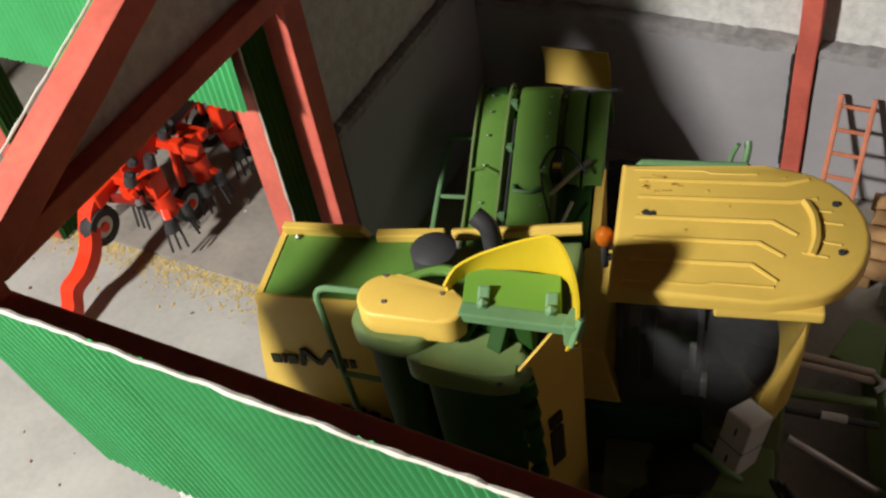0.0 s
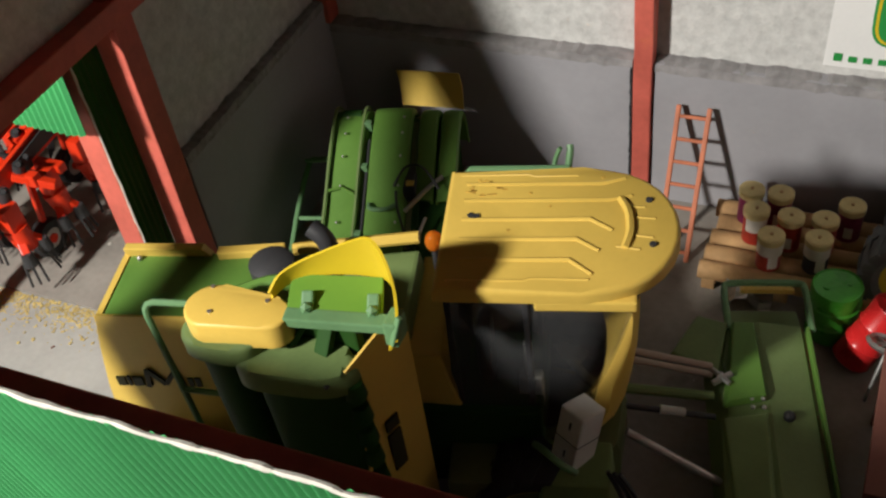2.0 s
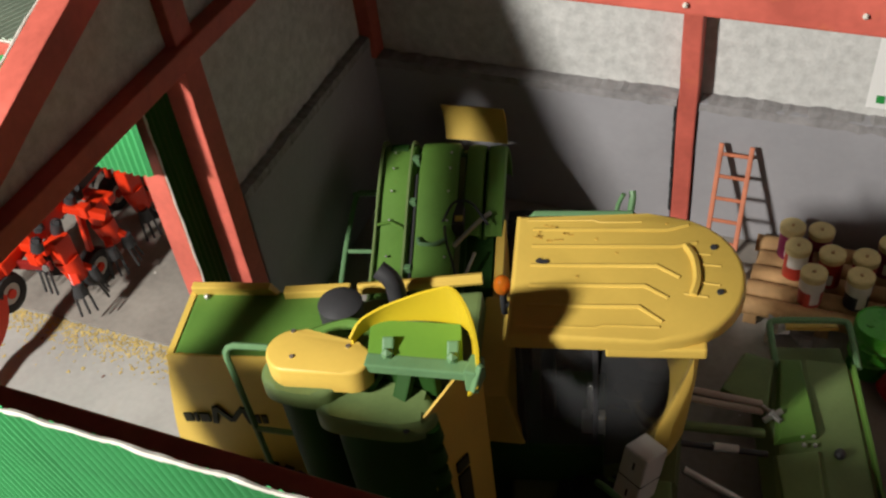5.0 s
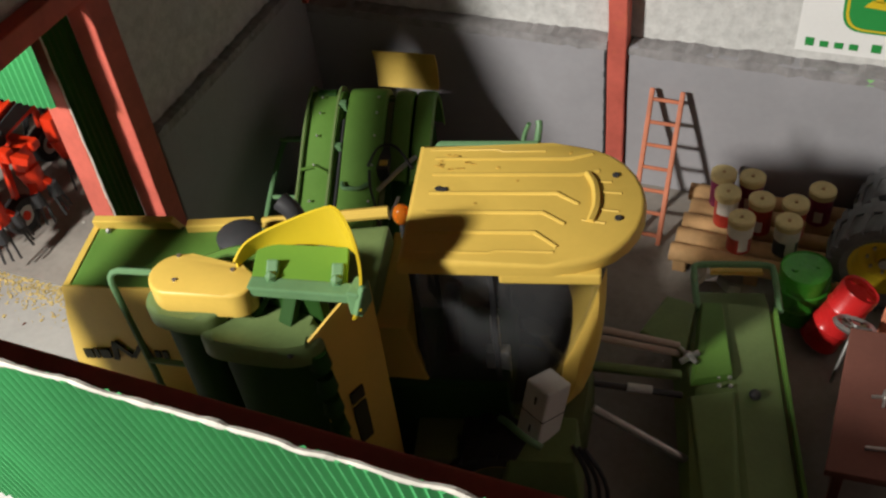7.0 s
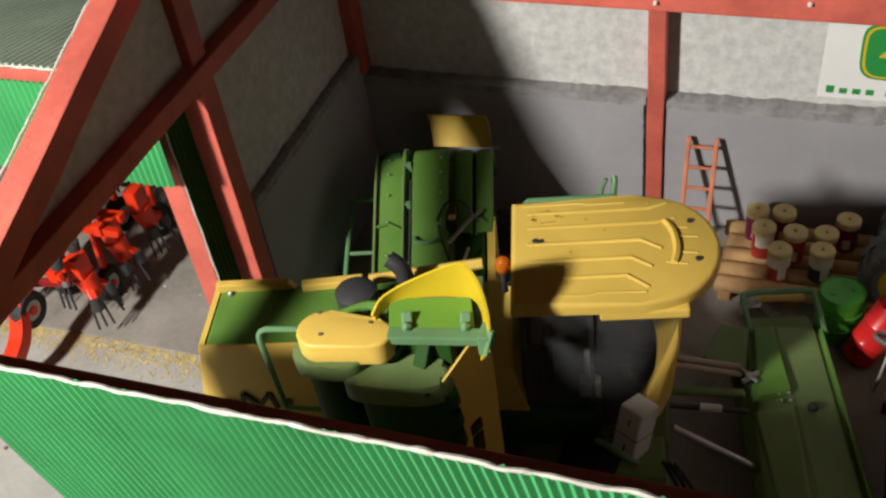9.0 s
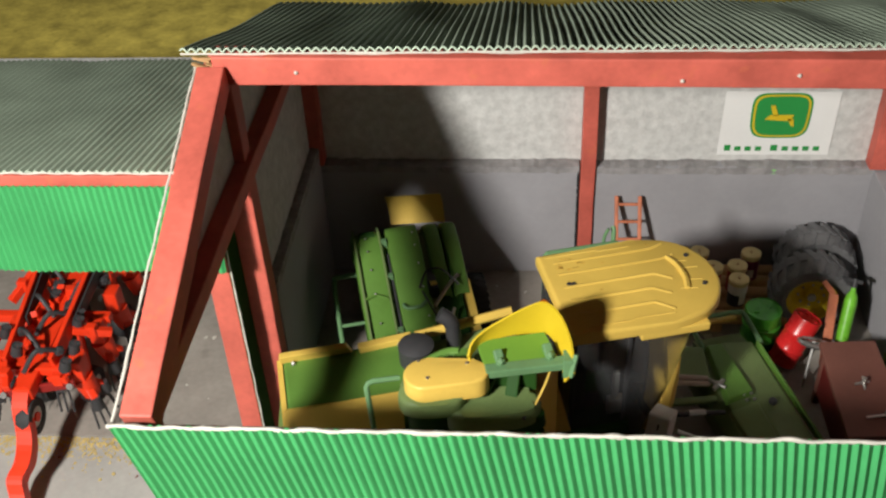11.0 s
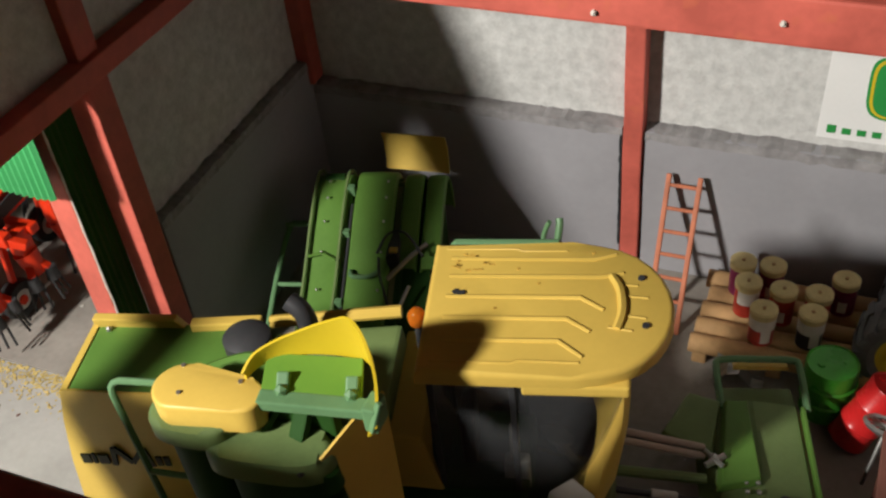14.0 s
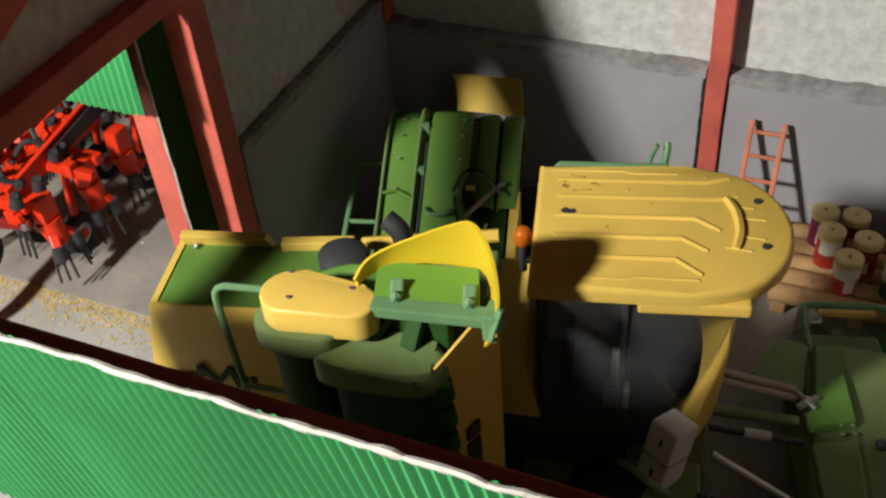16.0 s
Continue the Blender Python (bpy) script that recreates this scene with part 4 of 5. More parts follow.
hexa(g, [(0.100, -0.3, 0.10), (0.124, -0.3, 0.10), (0.124, 0.55, 0.45), (0.100, 0.55, 0.45), (0.100, -0.3, 0.22), (0.124, -0.3, 0.22), (0.124, 0.55, 0.59), (0.100, 0.55, 0.59)])
bp("cheek", g, mat("brownish_green_plate", (0.10, 0.11, 0.045), 0.6, dirt=0.5))
g = B()
cyl(g, (-0.235, 0.60, 0.585), (-0.15, 0.60, 0.585), 0.035, n=16)
bp("roller_end", g, DGREEN, smooth=True)
g = B()
tube(g, smooth_line([(-0.065, 0.14, 0.45), (-0.05, 0.10, 0.455), (0.02, 0.10, 0.455), (0.06, 0.14, 0.45)]), 0.010)
bp("handle", g, GREEN3, label="grey-green pull handle", smooth=True)
g = B()
hexa(g, [(0.075, -0.55, 0.05), (0.15, -0.55, 0.05), (0.15, 0.55, 0.45), (0.075, 0.55, 0.45), (0.075, -0.55, 0.12), (0.15, -0.55, 0.12), (0.15, 0.55, 0.58), (0.075, 0.55, 0.58)], 0.008)
bp("channel", g, DGREEN)
g = B()
box(g, 0.085, 0.14, 0.18, 0.34, 0.42, 0.50, 0.01)
bp("valve_block", g, DARKGREY)
g = B()
box(g, 0.10, 0.135, 0.20, 0.23, 0.50, 0.508)
bp("tag", g, YELLOW, label="small yellow sticker")
for pts, r, mt in (([(0.04, 0.22, 0.48), (0.09, 0.28, 0.54), (0.17, 0.27, 0.55), (0.25, 0.18, 0.50)], 0.006, DARKGREY), ([(0.05, 0.20, 0.47), (0.07, 0.10, 0.47), (0.10, 0.02, 0.42), (0.13, -0.06, 0.36)], 0.006, DARKGREY),
                   ([(0.10, 0.10, 0.44), (0.20, 0.20, 0.49), (0.26, 0.25, 0.51)], 0.011, STEEL), ([(0.16, -0.02, 0.38), (0.20, 0.06, 0.44)], 0.008, STEEL),
                   ([(-0.097, -0.55, 0.13), (-0.095, -0.2, 0.275), (-0.095, 0.1, 0.405), (-0.095, 0.45, 0.565)], 0.007, DARKGREY)):
    g = B()
    tube(g, smooth_line(pts), r)
    bp("hose", g, mt, smooth=True)
g = B()
tube(g, smooth_line([(-0.42, -0.45, 0.12), (-0.42, -0.2, 0.22), (-0.42, 0.155, 0.356), (-0.41, 0.44, 0.43), (-0.36, 0.47, 0.44), (-0.26, 0.47, 0.44)]), 0.013)
for y in (-0.35, -0.10, 0.155, 0.44):
    tube(g, [(-0.42, y, 0.295 + 0.37 * y), (-0.27, y, 0.295 + 0.37 * y)], 0.010)
bp("side_rail", g, GREEN3, label="grey-green tubular side rail", smooth=True)
g = B()
hexa(g, [(0.285, -0.15, 0.03), (0.325, -0.15, 0.03), (0.325, 0.26, 0.03), (0.285, 0.26, 0.03), (0.285, -0.15, 0.32), (0.325, -0.15, 0.32), (0.325, 0.26, 0.46), (0.285, 0.26, 0.46)], 0.006)
bp("yellow_panel", g, YELLOW, label="yellow upright side panel")
g = B()
box(g, -0.10, 0.24, 0.70, 0.80, 0.38, 0.44, 0.01)
bp("tail_beam", g, GREEN2)
# tail flap, square to the back wall
g = B()
rows = [[(0.425 + 0.03 * u, y, z), (0.53 + 0.025 * u, y - 0.004, z + 0.012), (0.65 + 0.022 * u, y - 0.004, z + 0.022), (0.755 + 0.025 * u, y, z + 0.026)] for u, y, z in ((0, 2.79, 0.622), (0.4, 2.785, 0.575), (0.8, 2.765, 0.50), (1, 2.745, 0.452))]
sheet(g, rows, 0.008)
part("tail_flap", g, YELLOW, baler, "yellow tail flap leaning to the wall", True)
wheel("wheel", (0.38, 0.40, 0.168), 0.17, 0.12, (-1, 0, 0), YELLOW2, baler, BAL)
g = B()
bar(g, (0, -0.59, 0.08), (0.0, -0.78, 0.07), 0.06, 0.05)
cyl(g, (0, -0.75, 0.0), (0, -0.75, 0.08), 0.03)
bp("drawbar", g, GREEN2)

# ---- ladder ----
ladder = thing("ladder", (1.86, 2.5, 0), "orange-stained wooden ladder leaning on the grey wall", "ladder")
for xt, xb in ((1.787, 1.795), (1.923, 1.925)):
    g = B()
    bar(g, (xb, 2.47, 0.0), (xt, 2.84, 0.60), 0.022, 0.026)
    part("stile", g, LADDER, ladder)
for k in range(7):
    t = 0.06 + 0.87 * k / 6
    g = B()
    y, z = 2.47 + 0.37 * t, 0.60 * t
    tube(g, [(1.785, y, z), (1.935, y, z)], 0.009, 8)
    part("rung", g, LADDER, ladder)

# ---- pallet of logs with paint cans ----
pallet = thing("wooden_pallet", (2.35, 2.57, 0), "bare wooden pallet of rounded boards", "pallet")
for k in range(5):
    g = B()
    y = 2.36 + 0.105 * k
    x0 = 2.0 + 0.03 * random.random()
    n = 12
    loft(g, [[(x, y + 0.046 * math.cos(a) * (1 + 0.06 * noise.noise((x * 9, k, 1))), 0.09 + 0.04 * math.sin(a) * (1 + 0.1 * noise.noise((x * 7, k, 5)))) for a in [2 * math.pi * i / n for i in range(n)]] for x in [x0 + (2.74 - x0) * j / 8 for j in range(9)]])
    part("board", g, WOOD, pallet, smooth=True)
for x in (2.05, 2.36, 2.68):
    g = B()
    box(g, x - 0.03, x + 0.03, 2.33, 2.82, 0.0, 0.06, 0.006)
    part("bearer", g, WOOD, pallet)
CANS = ((2.156, 2.70, MAGENTA, 0), (2.281, 2.705, MAGENTA, 0), (2.197, 2.575, CANRED, 1), (2.343, 2.565, CANRED, 0), (2.282, 2.425, CANRED, 2), (2.483, 2.58, CANRED, 0), (2.472, 2.455, DARKGREY, 2), (2.58, 2.695, MAGENTA, 0))
for x, y, body_mat, label_on in CANS:
    can = thing("paint_can", (x, y, 0.128), "small %s can with a cream lid%s" % ({"dark_magenta_can": "dark magenta", "red_can": "red"}.get(body_mat.name, "black"), ("", " and a white label", " and a white upper band")[label_on]), "can", "cans on the pallet")
    g = B()
    cyl(g, (x, y, 0.128), (x, y, 0.275), 0.052, n=24)
    part("body", g, body_mat, can, smooth=True)
    g = B()
    cyl(g, (x, y, 0.272), (x, y, 0.30), 0.057, n=24)
    cyl(g, (x, y, 0.30), (x, y, 0.303), 0.050, n=24)
    part("lid", g, CANLID, can, "cream lid with a small centre mark", smooth=True)
    g = B()
    cyl(g, (x, y, 0.303), (x, y, 0.308), 0.008, n=8)
    part("centre_mark", g, WOOD, can)
    g = B()
    if label_on == 2:
        cyl(g, (x, y, 0.212), (x, y, 0.273), 0.0545, n=24)
        part("band", g, WHITE, can, "white upper band", smooth=True)
        g = B()
        loft(g, [[(x + 0.0535 * math.cos(a), y + 0.0535 * math.sin(a), z) for a in [-1.5 + 0.8 * i / 6 for i in range(7)]] for z in (0.145, 0.212)], close=False)
        part("label", g, WHITE, can, "small white label")
    elif label_on:
        loft(g, [[(x + 0.0535 * math.cos(a), y + 0.0535 * math.sin(a), z) for a in [-2.3 + 2.0 * i / 10 for i in range(11)]] for z in (0.20, 0.272)], close=False)
        part("label", g, WHITE, can, "white paper label")
    else:
        loft(g, [[(x + 0.0535 * math.cos(a), y + 0.0535 * math.sin(a), z) for a in [-1.9 + 0.7 * i / 6 for i in range(7)]] for z in (0.15, 0.21)], close=False)
        part("label", g, WHITE, can, "small white label")

# crumpled pale sheet by the pallet
g = B()
rows = [[(2.13 + 0.05 * i + 0.01 * noise.noise((i, j, 3)), 2.22 + 0.035 * j, 0.01 + 0.10 * max(0, math.sin((i + 0.4 * j) * 0.9)) + 0.03 * noise.noise((i * 0.8, j * 0.9, 1))) for i in range(5)] for j in range(4)]
sheet(g, rows, 0.005)
tagged(part("crumpled_foil", g, STEEL, smooth=False), "crumpled grey foil scrap beside the pallet", "scrap")

# ---- dual tractor wheels ----
for c in ((2.87, 2.42, 0.235), (2.945, 2.68, 0.235)):
    t = thing("tractor_wheel", (c[0], c[1], 0), "grey cleated tractor tyre on a yellow rim, stood upright", "wheel", "spare tractor wheels")
    wheel("tyre", c, c[2], 0.20, (0.06, 1, 0.0), YELLOW2, t, Matrix(), 20, TYRE)

# ---- barrels ----


def barrel(at, axis, material, label, r=0.088, h=0.24):
    f = Matrix.Translation(at) @ Vector(axis).to_track_quat("Z", "Y").to_matrix().to_4x4()
    b = thing("barrel", at, label, "barrel")
    g = B()
    n = 26
    zs = ((0, 0.93), (0.02, 1.0), (0.30, 0.98), (0.33, 1.05), (0.36, 0.98), (0.63, 0.98), (0.66, 1.05), (0.69, 0.98), (0.97, 1.0), (1.0, 0.96), (0.975, 0.90), (0.97, 0.02))
    loft(g, [[(r * s * math.cos(2 * math.pi * k / n), r * s * math.sin(2 * math.pi * k / n), z * h) for k in range(n)] for z, s in zs])
    for v in g.verts:
        v.co += v.co.normalized() * 0.005 * noise.noise(v.co * 14)
    body = part("body", g, material, b, smooth=True, m=f)
    g = B()
    cyl(g, (0.04, 0.02, h * 0.97), (0.04, 0.02, h * 1.0), 0.014, n=10)
    part("bung", g, material, b, m=f)
    g = B()
    cyl(g, (-0.045, -0.02, h * 0.97), (-0.045, -0.02, h * 0.99), 0.009, n=8)
    part("vent_cap", g, material, b, m=f)


barrel((2.575, 2.235, 0.0), (0, 0, 1), BARGREEN, "glossy green model barrel standing on the floor", 0.102, 0.265)
barrel((2.675, 2.08, 0.018), (0.13, 0.06, 0.32), BARRED, "glossy red dented model barrel leaning over", 0.080, 0.31)

# ---- corner clutter ----
bottle = thing("gas_bottle", (2.95, 2.10, 0.0), "bright green slim gas bottle leaning on the wheels", "gas bottle")
g = B()
f = Matrix.Translation((2.985, 2.10, 0.02)) @ Vector((0.07, 0.20, 0.38)).to_track_quat("Z", "Y").to_matrix().to_4x4()
loft(g, [[(r * math.cos(2 * math.pi * k / 18), r * math.sin(2 * math.pi * k / 18), z) for k in range(18)] for r, z in ((0.026, 0.0), (0.035, 0.01), (0.035, 0.33), (0.030, 0.365), (0.015, 0.39), (0.013, 0.42))])
part("body", g, mat("bottle_green", (0.14, 0.42, 0.03), 0.35, spots=0.25, scale=120, bump=0.1, dirt=0.3), bottle, smooth=True, m=f)
g = B()
cyl(g, (0, 0, 0.41), (0, 0, 0.46), 0.014)
tube(g, [(-0.04, 0, 0.445), (0.06, 0, 0.445)], 0.012)
bmesh.ops.create_icosphere(g, subdivisions=1, radius=0.022, matrix=Matrix.Translation((0.06, 0, 0.445)))
part("valve", g, DARKGREY, bottle, m=f)

shears = thing("hand_tool", (2.86, 2.1, 0), "orange-red two-armed tool leaning on the wheel", "tool")
for a, b, w in (((2.90, 2.05, 0.02), (2.93, 2.23, 0.38), 0.05), ((2.93, 2.23, 0.38), (2.87, 2.25, 0.45), 0.03)):
    g = B()
    bar(g, a, b, w, 0.02, (0, 1, 0))
    part("arm", g, LADDER, shears)

fan = thing("spoked_wheel", (2.77, 1.95, 0), "small grey spoked metal wheel leaning beside the cart", "wheel")
f = Matrix.Translation((2.79, 1.97, 0.255)) @ Matrix.Rotation(radians(-25), 4, "X") @ Matrix.Rotation(radians(10), 4, "Y")
g = B()
loft(g, [[((0.078 + a) * math.cos(2 * math.pi * k / 30), (0.078 + a) * math.sin(2 * math.pi * k / 30), b) for a, b in ((0, -0.012), (0.010, 0), (0, 0.012), (-0.010, 0))] for k in range(31)], cap=False)
part("rim", g, STEEL, fan, smooth=True, m=f)
for k in range(14):
    g = B()
    a = 2 * math.pi * k / 14
    tube(g, [(0.015 * math.cos(a), 0.015 * math.sin(a), 0), (0.072 * math.cos(a), 0.072 * math.sin(a), 0)], 0.004, 6)
    part("spoke", g, STEEL, fan, m=f)
g = B()
cyl(g, (0, 0, -0.015), (0, 0, 0.015), 0.018, n=12)
cyl(g, (0, 0, -0.252), (0, 0, -0.015), 0.008, n=8)
part("hub", g, STEEL, fan, m=f)

cart = thing("workbench", (2.93, 1.7, 0), "red-brown painted workbench with metal legs", "bench")
g = B()
slab(g, [(2.765, 1.83), (3.045, 1.845), (3.05, 1.20), (2.75, 1.18)], 0.365, 0.395, 0.004)
part("benchtop", g, BROWN, cart, "flat red-brown top")
for x, y in ((2.80, 1.79), (3.00, 1.80), (2.80, 1.24), (3.00, 1.26)):
    g = B()
    bar(g, (x, y, 0.0), (x, y, 0.365), 0.035, 0.035, (0, 1, 0))
    part("leg", g, BROWN, cart)
g = B()
box(g, 2.79, 2.81, 1.25, 1.79, 0.08, 0.30, 0.005)
part("side_board", g, mat("dark_red_board", (0.12, 0.015, 0.012), 0.5), cart)
tool = thing("wrench", (2.90, 1.30, 0.397), "small grey metal wrench lying on the bench", "tool")
g = B()
bar(g, (2.86, 1.30, 0.403), (2.97, 1.32, 0.403), 0.014, 0.010)
box(g, 2.955, 2.99, 1.30, 1.34, 0.397, 0.411, 0.003)
part("shank", g, STEEL, tool)
clamp = thing("clamp", (2.90, 1.52, 0.397), "small grey metal clamp on the bench", "tool")
g = B()
bar(g, (2.86, 1.52, 0.403), (2.94, 1.54, 0.403), 0.012, 0.012)
bar(g, (2.90, 1.48, 0.407), (2.91, 1.57, 0.407), 0.012, 0.012)
cyl(g, (2.905, 1.53, 0.398), (2.905, 1.53, 0.435), 0.012, n=10)
part("body", g, STEEL, clamp)
for x, y, h in ((3.14, 1.86, 0.30), (3.18, 1.76, 0.26)):
    b = thing("spray_bottle", (x, y, 0), "dull green mottled model bottle standing by the wall", "bottle", "bottles by the wall")
    g = B()
    loft(g, [[(x + r * math.cos(2 * math.pi * k / 16), y + r * math.sin(2 * math.pi * k / 16), z) for k in range(16)] for r, z in ((0.038, 0.0), (0.042, 0.01), (0.042, h * 0.7), (0.022, h * 0.85), (0.02, h))])
    part("body", g, GREEN, b, smooth=True)
    g = B()
    cyl(g, (x, y, h), (x, y, h + 0.03), 0.014, 0.006, 10)
    part("cap", g, DARKGREY, b)

# ---- sign on the back wall: plain shapes in its colours ----
sign = thing("wall_sign", (2.66, 2.95, 0.82), "white paper sign with a green and yellow badge, lettering as bars", "sign")
g = B()
hexa(g, [(2.352, 2.949, 0.818), (2.978, 2.949, 0.818), (2.978, 2.953, 0.818), (2.352, 2.953, 0.818), (2.360, 2.949, 1.23), (2.985, 2.949, 1.225), (2.985, 2.953, 1.225), (2.360, 2.953, 1.23)])
part("paper", g, SIGN, sign)


def badge(s, y, material, name, label=""):
    g = B()
    pts = []
    for k in range(32):
        a = 2 * math.pi * k / 32
        c, t = math.cos(a), math.sin(a)
        pts.append((2.677 + s * 0.165 * math.copysign(abs(c) ** 0.42, c) * (1 + 0.05 * t), 1.075 + s * 0.145 * math.copysign(abs(t) ** 0.5, t)))
    lo = [g.verts.new((x, y + 0.0025, z)) for x, z in pts]
    hi = [g.verts.new((x, y, z)) for x, z in pts]
    for i in range(32):
        g.faces.new((lo[i], lo[(i + 1) % 32], hi[(i + 1) % 32], hi[i]))
    g.faces.new(hi)
    return part(name, g, material, sign, label)


badge(1.0, 2.9465, GREENINK, "badge", "green badge")
badge(0.93, 2.9440, YELLOW2, "badge_border", "yellow border line")
badge(0.86, 2.9415, GREENINK, "badge_field")
g = B()
hexa(g, [(2.59, 2.937, 1.055), (2.73, 2.937, 1.045), (2.73, 2.940, 1.045), (2.59, 2.940, 1.055), (2.615, 2.937, 1.085), (2.745, 2.937, 1.085), (2.745, 2.940, 1.085), (2.615, 2.940, 1.085)])
hexa(g, [(2.63, 2.937, 1.08), (2.66, 2.937, 1.08), (2.66, 2.940, 1.08), (2.63, 2.940, 1.08), (2.61, 2.937, 1.145), (2.635, 2.937, 1.145), (2.635, 2.940, 1.145), (2.61, 2.940, 1.145)])
hexa(g, [(2.735, 2.937, 1.015), (2.755, 2.937, 1.01), (2.755, 2.940, 1.01), (2.735, 2.940, 1.015), (2.715, 2.937, 1.06), (2.745, 2.937, 1.06), (2.745, 2.940, 1.06), (2.715, 2.940, 1.06)])
part("emblem", g, YELLOW2, sign, "plain yellow emblem shape")
g = B()
x = 2.385
for k in range(9):
    w = 0.058 if k not in (4,) else 0.064
    if k == 4:
        x += 0.028
    box(g, x + 0.004, x + w * 0.66, 2.9455, 2.948, 0.846, 0.874 + (0.010 if k in (0, 4) else 0))
    x += w
part("lettering", g, GREENINK, sign, "green lettering as bars")
g = B()
box(g, 2.64, 2.78, 2.872, 2.8745, 0.735, 0.765)
tagged(part("green_smear", g, mat("pale_green_smear", (0.25, 0.55, 0.2), 0.8)), "pale green paint smear below the sign", "stain")

# ---- the red tedder in the side shed ----
tedder = thing("rotary_tedder", (-1.25, 1.8, 0), "bright red toy rotary tedder with black tine arms", "tedder")


def tp(name, g, material=TEDRED, label="", smooth=False, parent=None):
    return part(name, g, material, parent or tedder, label, smooth)


g = B()
run = smooth_line([(-1.205, 0.84, 0.05), (-1.215, 0.93, 0.09), (-1.235, 0.99, 0.16), (-1.215, 1.07, 0.20), (-1.225, 1.17, 0.26), (-1.25, 1.26, 0.38), (-1.25, 1.34, 0.45)], 4)
loft(g, [[(p.x - 0.04, p.y - 0.02, p.z + 0.03), (p.x + 0.04, p.y - 0.02, p.z + 0.03), (p.x + 0.04, p.y + 0.02, p.z - 0.03), (p.x - 0.04, p.y + 0.02, p.z - 0.03)] for p in run])
tp("drawbar", g, label="bright red stepped drawbar")
g = B()
cyl(g, (-1.205, 0.86, -0.012), (-1.205, 0.86, 0.05), 0.02)
tp("jack", g, DARKGREY)
MID = -1.25
g = B()
bar(g, (MID, 1.30, 0.44), (MID, 2.70, 0.52), 0.10, 0.08, bevel=0.012)
for y, w in ((1.46, 0.32), (1.86, 0.40), (2.30, 0.40), (2.62, 0.36)):
    bar(g, (MID - w, y, 0.47), (MID + w - 0.12, y, 0.47), 0.055, 0.05, bevel=0.01)
tp("frame", g, label="bright red frame with cross arms")
g = B()
bar(g, (MID - 0.13, 1.35, 0.40), (MID + 0.22, 1.42, 0.41), 0.02, 0.05, bevel=0.005)
link = tp("link_bar", g, mat("dark_red_plastic", (0.22, 0.015, 0.012), 0.45), "dark red link bar")
for x in (-0.12, 0.20):
    g = B()
    cyl(g, (MID + x, 1.345 + 0.07 * (x > 0), 0.40), (MID + x, 1.325 + 0.07 * (x > 0), 0.41), 0.018, n=10)
    part("bolt", g, STEEL, link, "silver bolt head")
for s in (-1, 1):
    x = MID + 0.12 * s
    g = B()
    hexa(g, [(x - 0.012, 1.46, 0.47), (x + 0.012, 1.46, 0.47), (x + 0.05 * s + 0.012, 2.62, 0.60), (x + 0.05 * s - 0.012, 2.62, 0.60), (x - 0.012, 1.44, 0.56), (x + 0.012, 1.44, 0.56), (x + 0.05 * s + 0.012, 2.66, 0.80), (x + 0.05 * s - 0.012, 2.66, 0.80)], 0.005)
    arm = tp("folded_arm", g, label="long bright red folded side arm")
    g = B()
    y0, y1 = 1.72, 2.10
    hexa(g, [(x + 0.022 + 0.012 * s, y0, 0.53), (x + 0.030 + 0.012 * s, y0, 0.53), (x + 0.034 + 0.03 * s, y1, 0.58), (x + 0.026 + 0.03 * s, y1, 0.58), (x + 0.022 + 0.012 * s, y0, 0.59), (x + 0.030 + 0.012 * s, y0, 0.59), (x + 0.034 + 0.03 * s, y1, 0.67), (x + 0.026 + 0.03 * s, y1, 0.67)])
    part("inset", g, DARKGREY, arm, "black inset panel")
rt = random.Random(12)
for y, w in ((1.52, 0.10), (1.80, 0.09), (2.06, 0.10), (2.36, 0.09), (2.56, 0.08)):
    for s in (-1, 1):
        x = MID + (0.20 + 0.02 * rt.random()) * s
        g = B()
        box(g, x - 0.04, x + 0.04, y - w / 2, y + w / 2, 0.36, 0.50, 0.016)
        cyl(g, (x, y, 0.36), (x + 0.03 * s, y, 0.24), 0.06, 0.045, 14)
        house = tp("rotor_housing", g, label="red rotor gearbox housing", smooth=True)
        for k in range(2):
            a = (-0.6, 0.55)[k] + rt.uniform(-0.3, 0.3) + (0 if s > 0 else math.pi)
            c, t = math.cos(a), math.sin(a)
            r = rt.uniform(0.07, 0.10)
            g = B()
            bar(g, (x + 0.03 * c, y + 0.03 * t, 0.31), (x + r * c, y + r * t, 0.25), 0.04, 0.035, bevel=0.006)
            part("rotor_arm", g, TEDRED, house)
            g = B()
            cyl(g, (x + r * c, y + r * t, 0.20), (x + r * c, y + r * t, 0.27), 0.036, 0.026, 12)
            for d in (-0.03, 0.0, 0.03):
                tube(g, [(x + r * c - t * d, y + r * t + c * d, 0.22), (x + (r + 0.03) * c - t * d * 1.3, y + (r + 0.03) * t + c * d * 1.3, 0.09)], 0.0065, 6)
            part("tine_set", g, DARKGREY, house, "black tine clamp with steel tines")
for k in range(22):
    x, y, z = MID + rt.uniform(-0.26, 0.24), 1.36 + 1.2 * k / 22 + rt.uniform(-0.03, 0.03), rt.uniform(0.44, 0.56)
    v = Vector((rt.uniform(-0.09, 0.09), rt.uniform(-0.10, 0.10), rt.uniform(-0.04, 0.06)))
    g = B()
    bar(g, Vector((x, y, z)) - v, Vector((x, y, z)) + v, rt.uniform(0.025, 0.045), rt.uniform(0.03, 0.05), bevel=0.006)
    box(g, x - 0.028, x + 0.028, y - 0.025, y + 0.025, z - 0.03, z + 0.04, 0.008)
    tp("bracket", g, label="red linkage bracket")
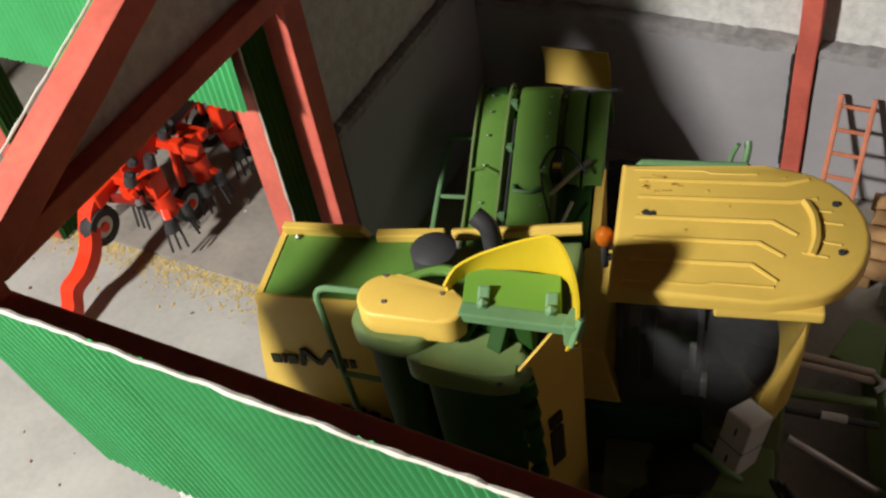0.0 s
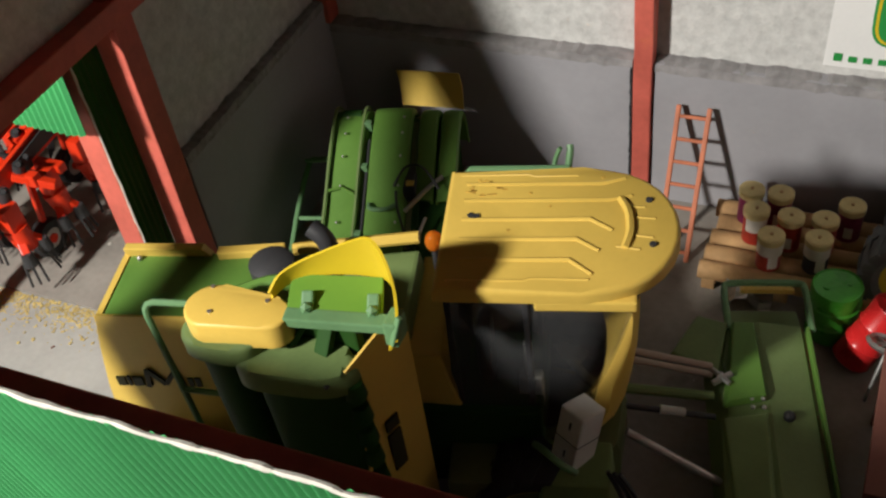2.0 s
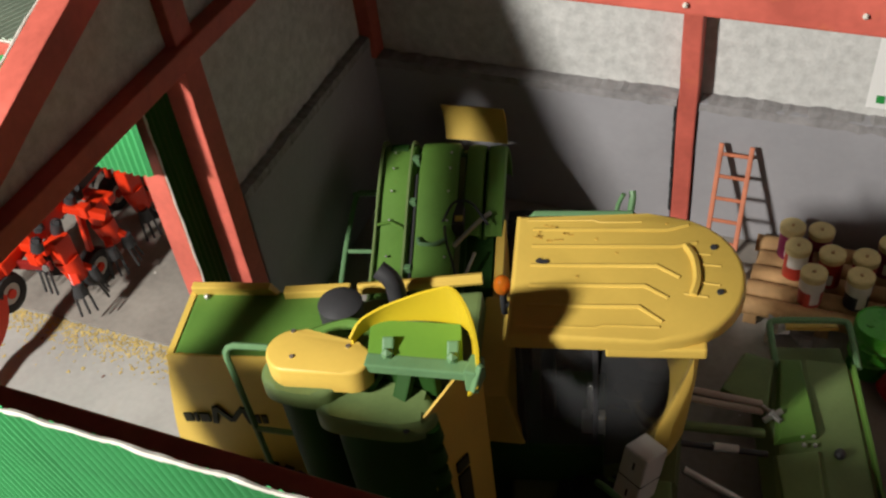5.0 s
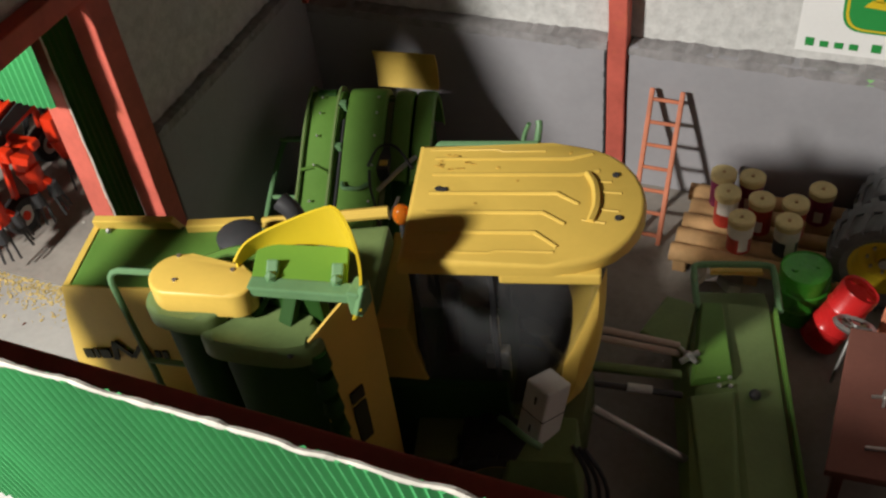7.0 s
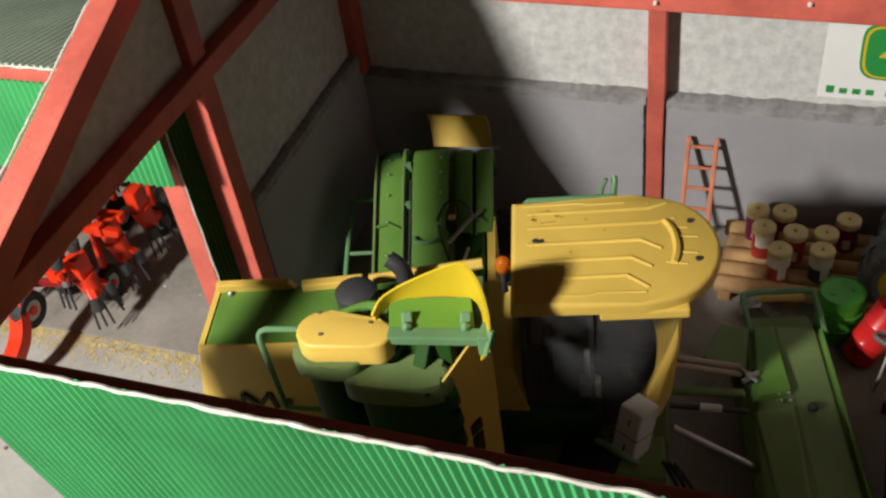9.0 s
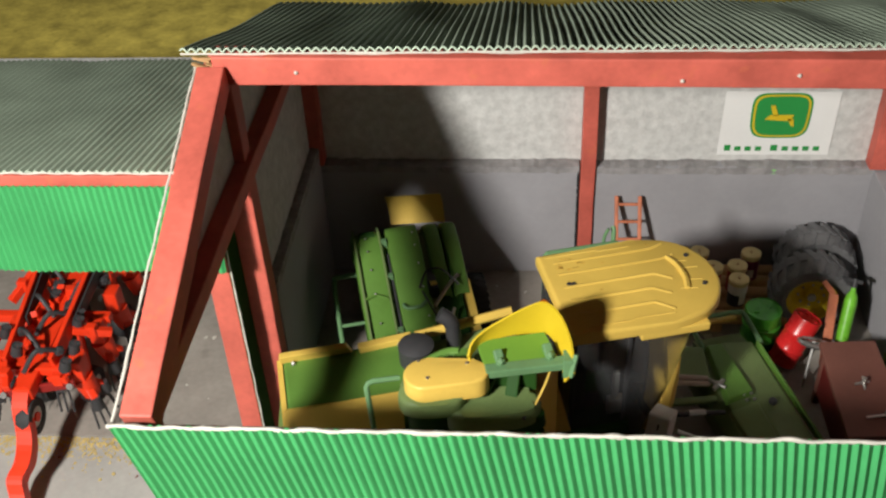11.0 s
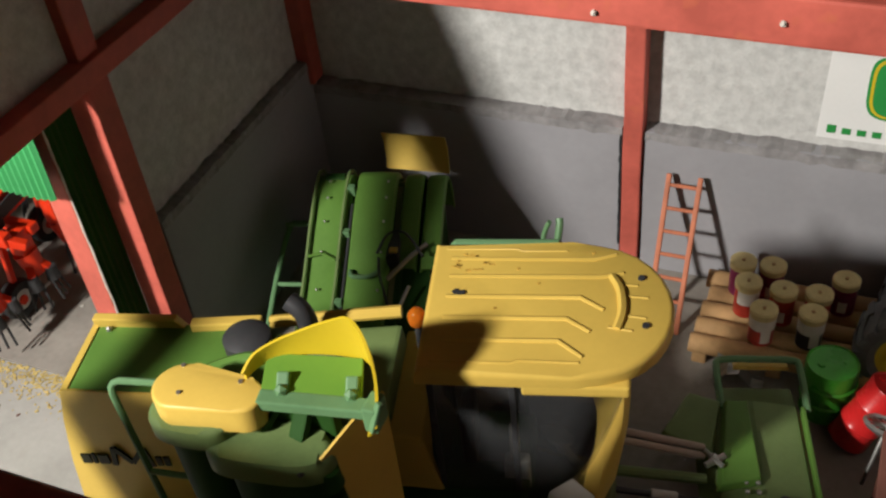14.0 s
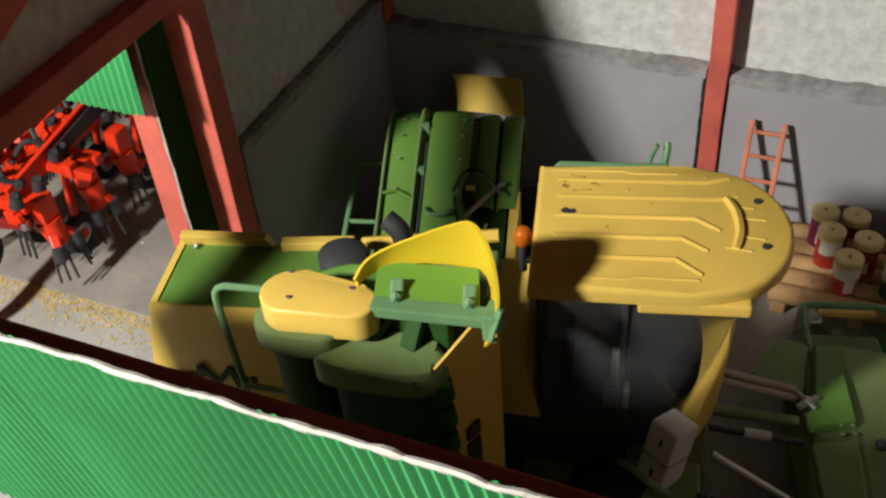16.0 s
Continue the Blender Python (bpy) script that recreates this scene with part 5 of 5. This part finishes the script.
for k in range(14):
    x, y, z = MID + rt.uniform(-0.26, 0.24), 1.40 + 1.1 * k / 14, rt.uniform(0.50, 0.60)
    g = B()
    cyl(g, (x, y, z - 0.03), (x + 0.02, y, z + 0.03), 0.032, 0.026, 12)
    cyl(g, (x + 0.02, y, z + 0.03), (x + 0.06, y - 0.03, z + 0.06), 0.015, 0.013, 8)
    tp("pivot_cap", g, DARKGREY, "black pivot cap", True)
for s in (-1, 1):
    g = B()
    cyl(g, (MID + 0.13 * s, 1.44, 0.36), (MID + 0.13 * s, 1.44, 0.42), 0.04, 0.03, 12)
    for d in (-0.03, 0.0, 0.03):
        tube(g, [(MID + 0.13 * s + d, 1.44, 0.37), (MID + 0.13 * s + d * 1.2, 1.42, 0.20)], 0.0065, 6)
    tp("tine_set", g, DARKGREY, "black tine clamp with steel tines")
for x, y, z in ((-1.235, 1.28, 0.31), (-1.12, 1.72, 0.105), (-1.38, 1.72, 0.105), (-1.12, 2.25, 0.105), (-1.38, 2.25, 0.105)):
    g = B()
    n = 22
    loft(g, [[(x + b, y + a * math.cos(2 * math.pi * k / n), z + a * math.sin(2 * math.pi * k / n)) for a, b in ((0.055, -0.035), (0.095, -0.035), (0.105, 0), (0.095, 0.035), (0.055, 0.035))] for k in range(n + 1)], cap=False)
    w = tp("wheel", g, BLACK, "small black rubber wheel", True)
    g = B()
    cyl(g, (x - 0.03, y, z), (x + 0.03, y, z), 0.056, n=18)
    rim = part("rim", g, SILVER, w, "pale grey rim")
    g = B()
    cyl(g, (x - 0.04, y, z), (x + 0.04, y, z), 0.025, n=12)
    part("hub_cap", g, TEDRED, w)
    g = B()
    bar(g, (x, y, z), (x, y + 0.05, 0.48), 0.03, 0.03, (1, 0, 0))
    tp("wheel_leg", g)
for k in range(8):
    g = B()
    x, y = MID + 0.05 * math.sin(k * 2.1), 1.38 + 0.14 * k
    e = x + 0.15 * (-1) ** k
    tube(g, smooth_line([(x, y, 0.52), ((x + e) / 2, y + 0.05, 0.62), (e, y + 0.12, 0.56)]), 0.013)
    bmesh.ops.create_icosphere(g, subdivisions=1, radius=0.03, matrix=Matrix.Translation((e, y + 0.12, 0.56)))
    tp("hydraulic_hose", g, DARKGREY, "black hydraulic hose and coupling", True)
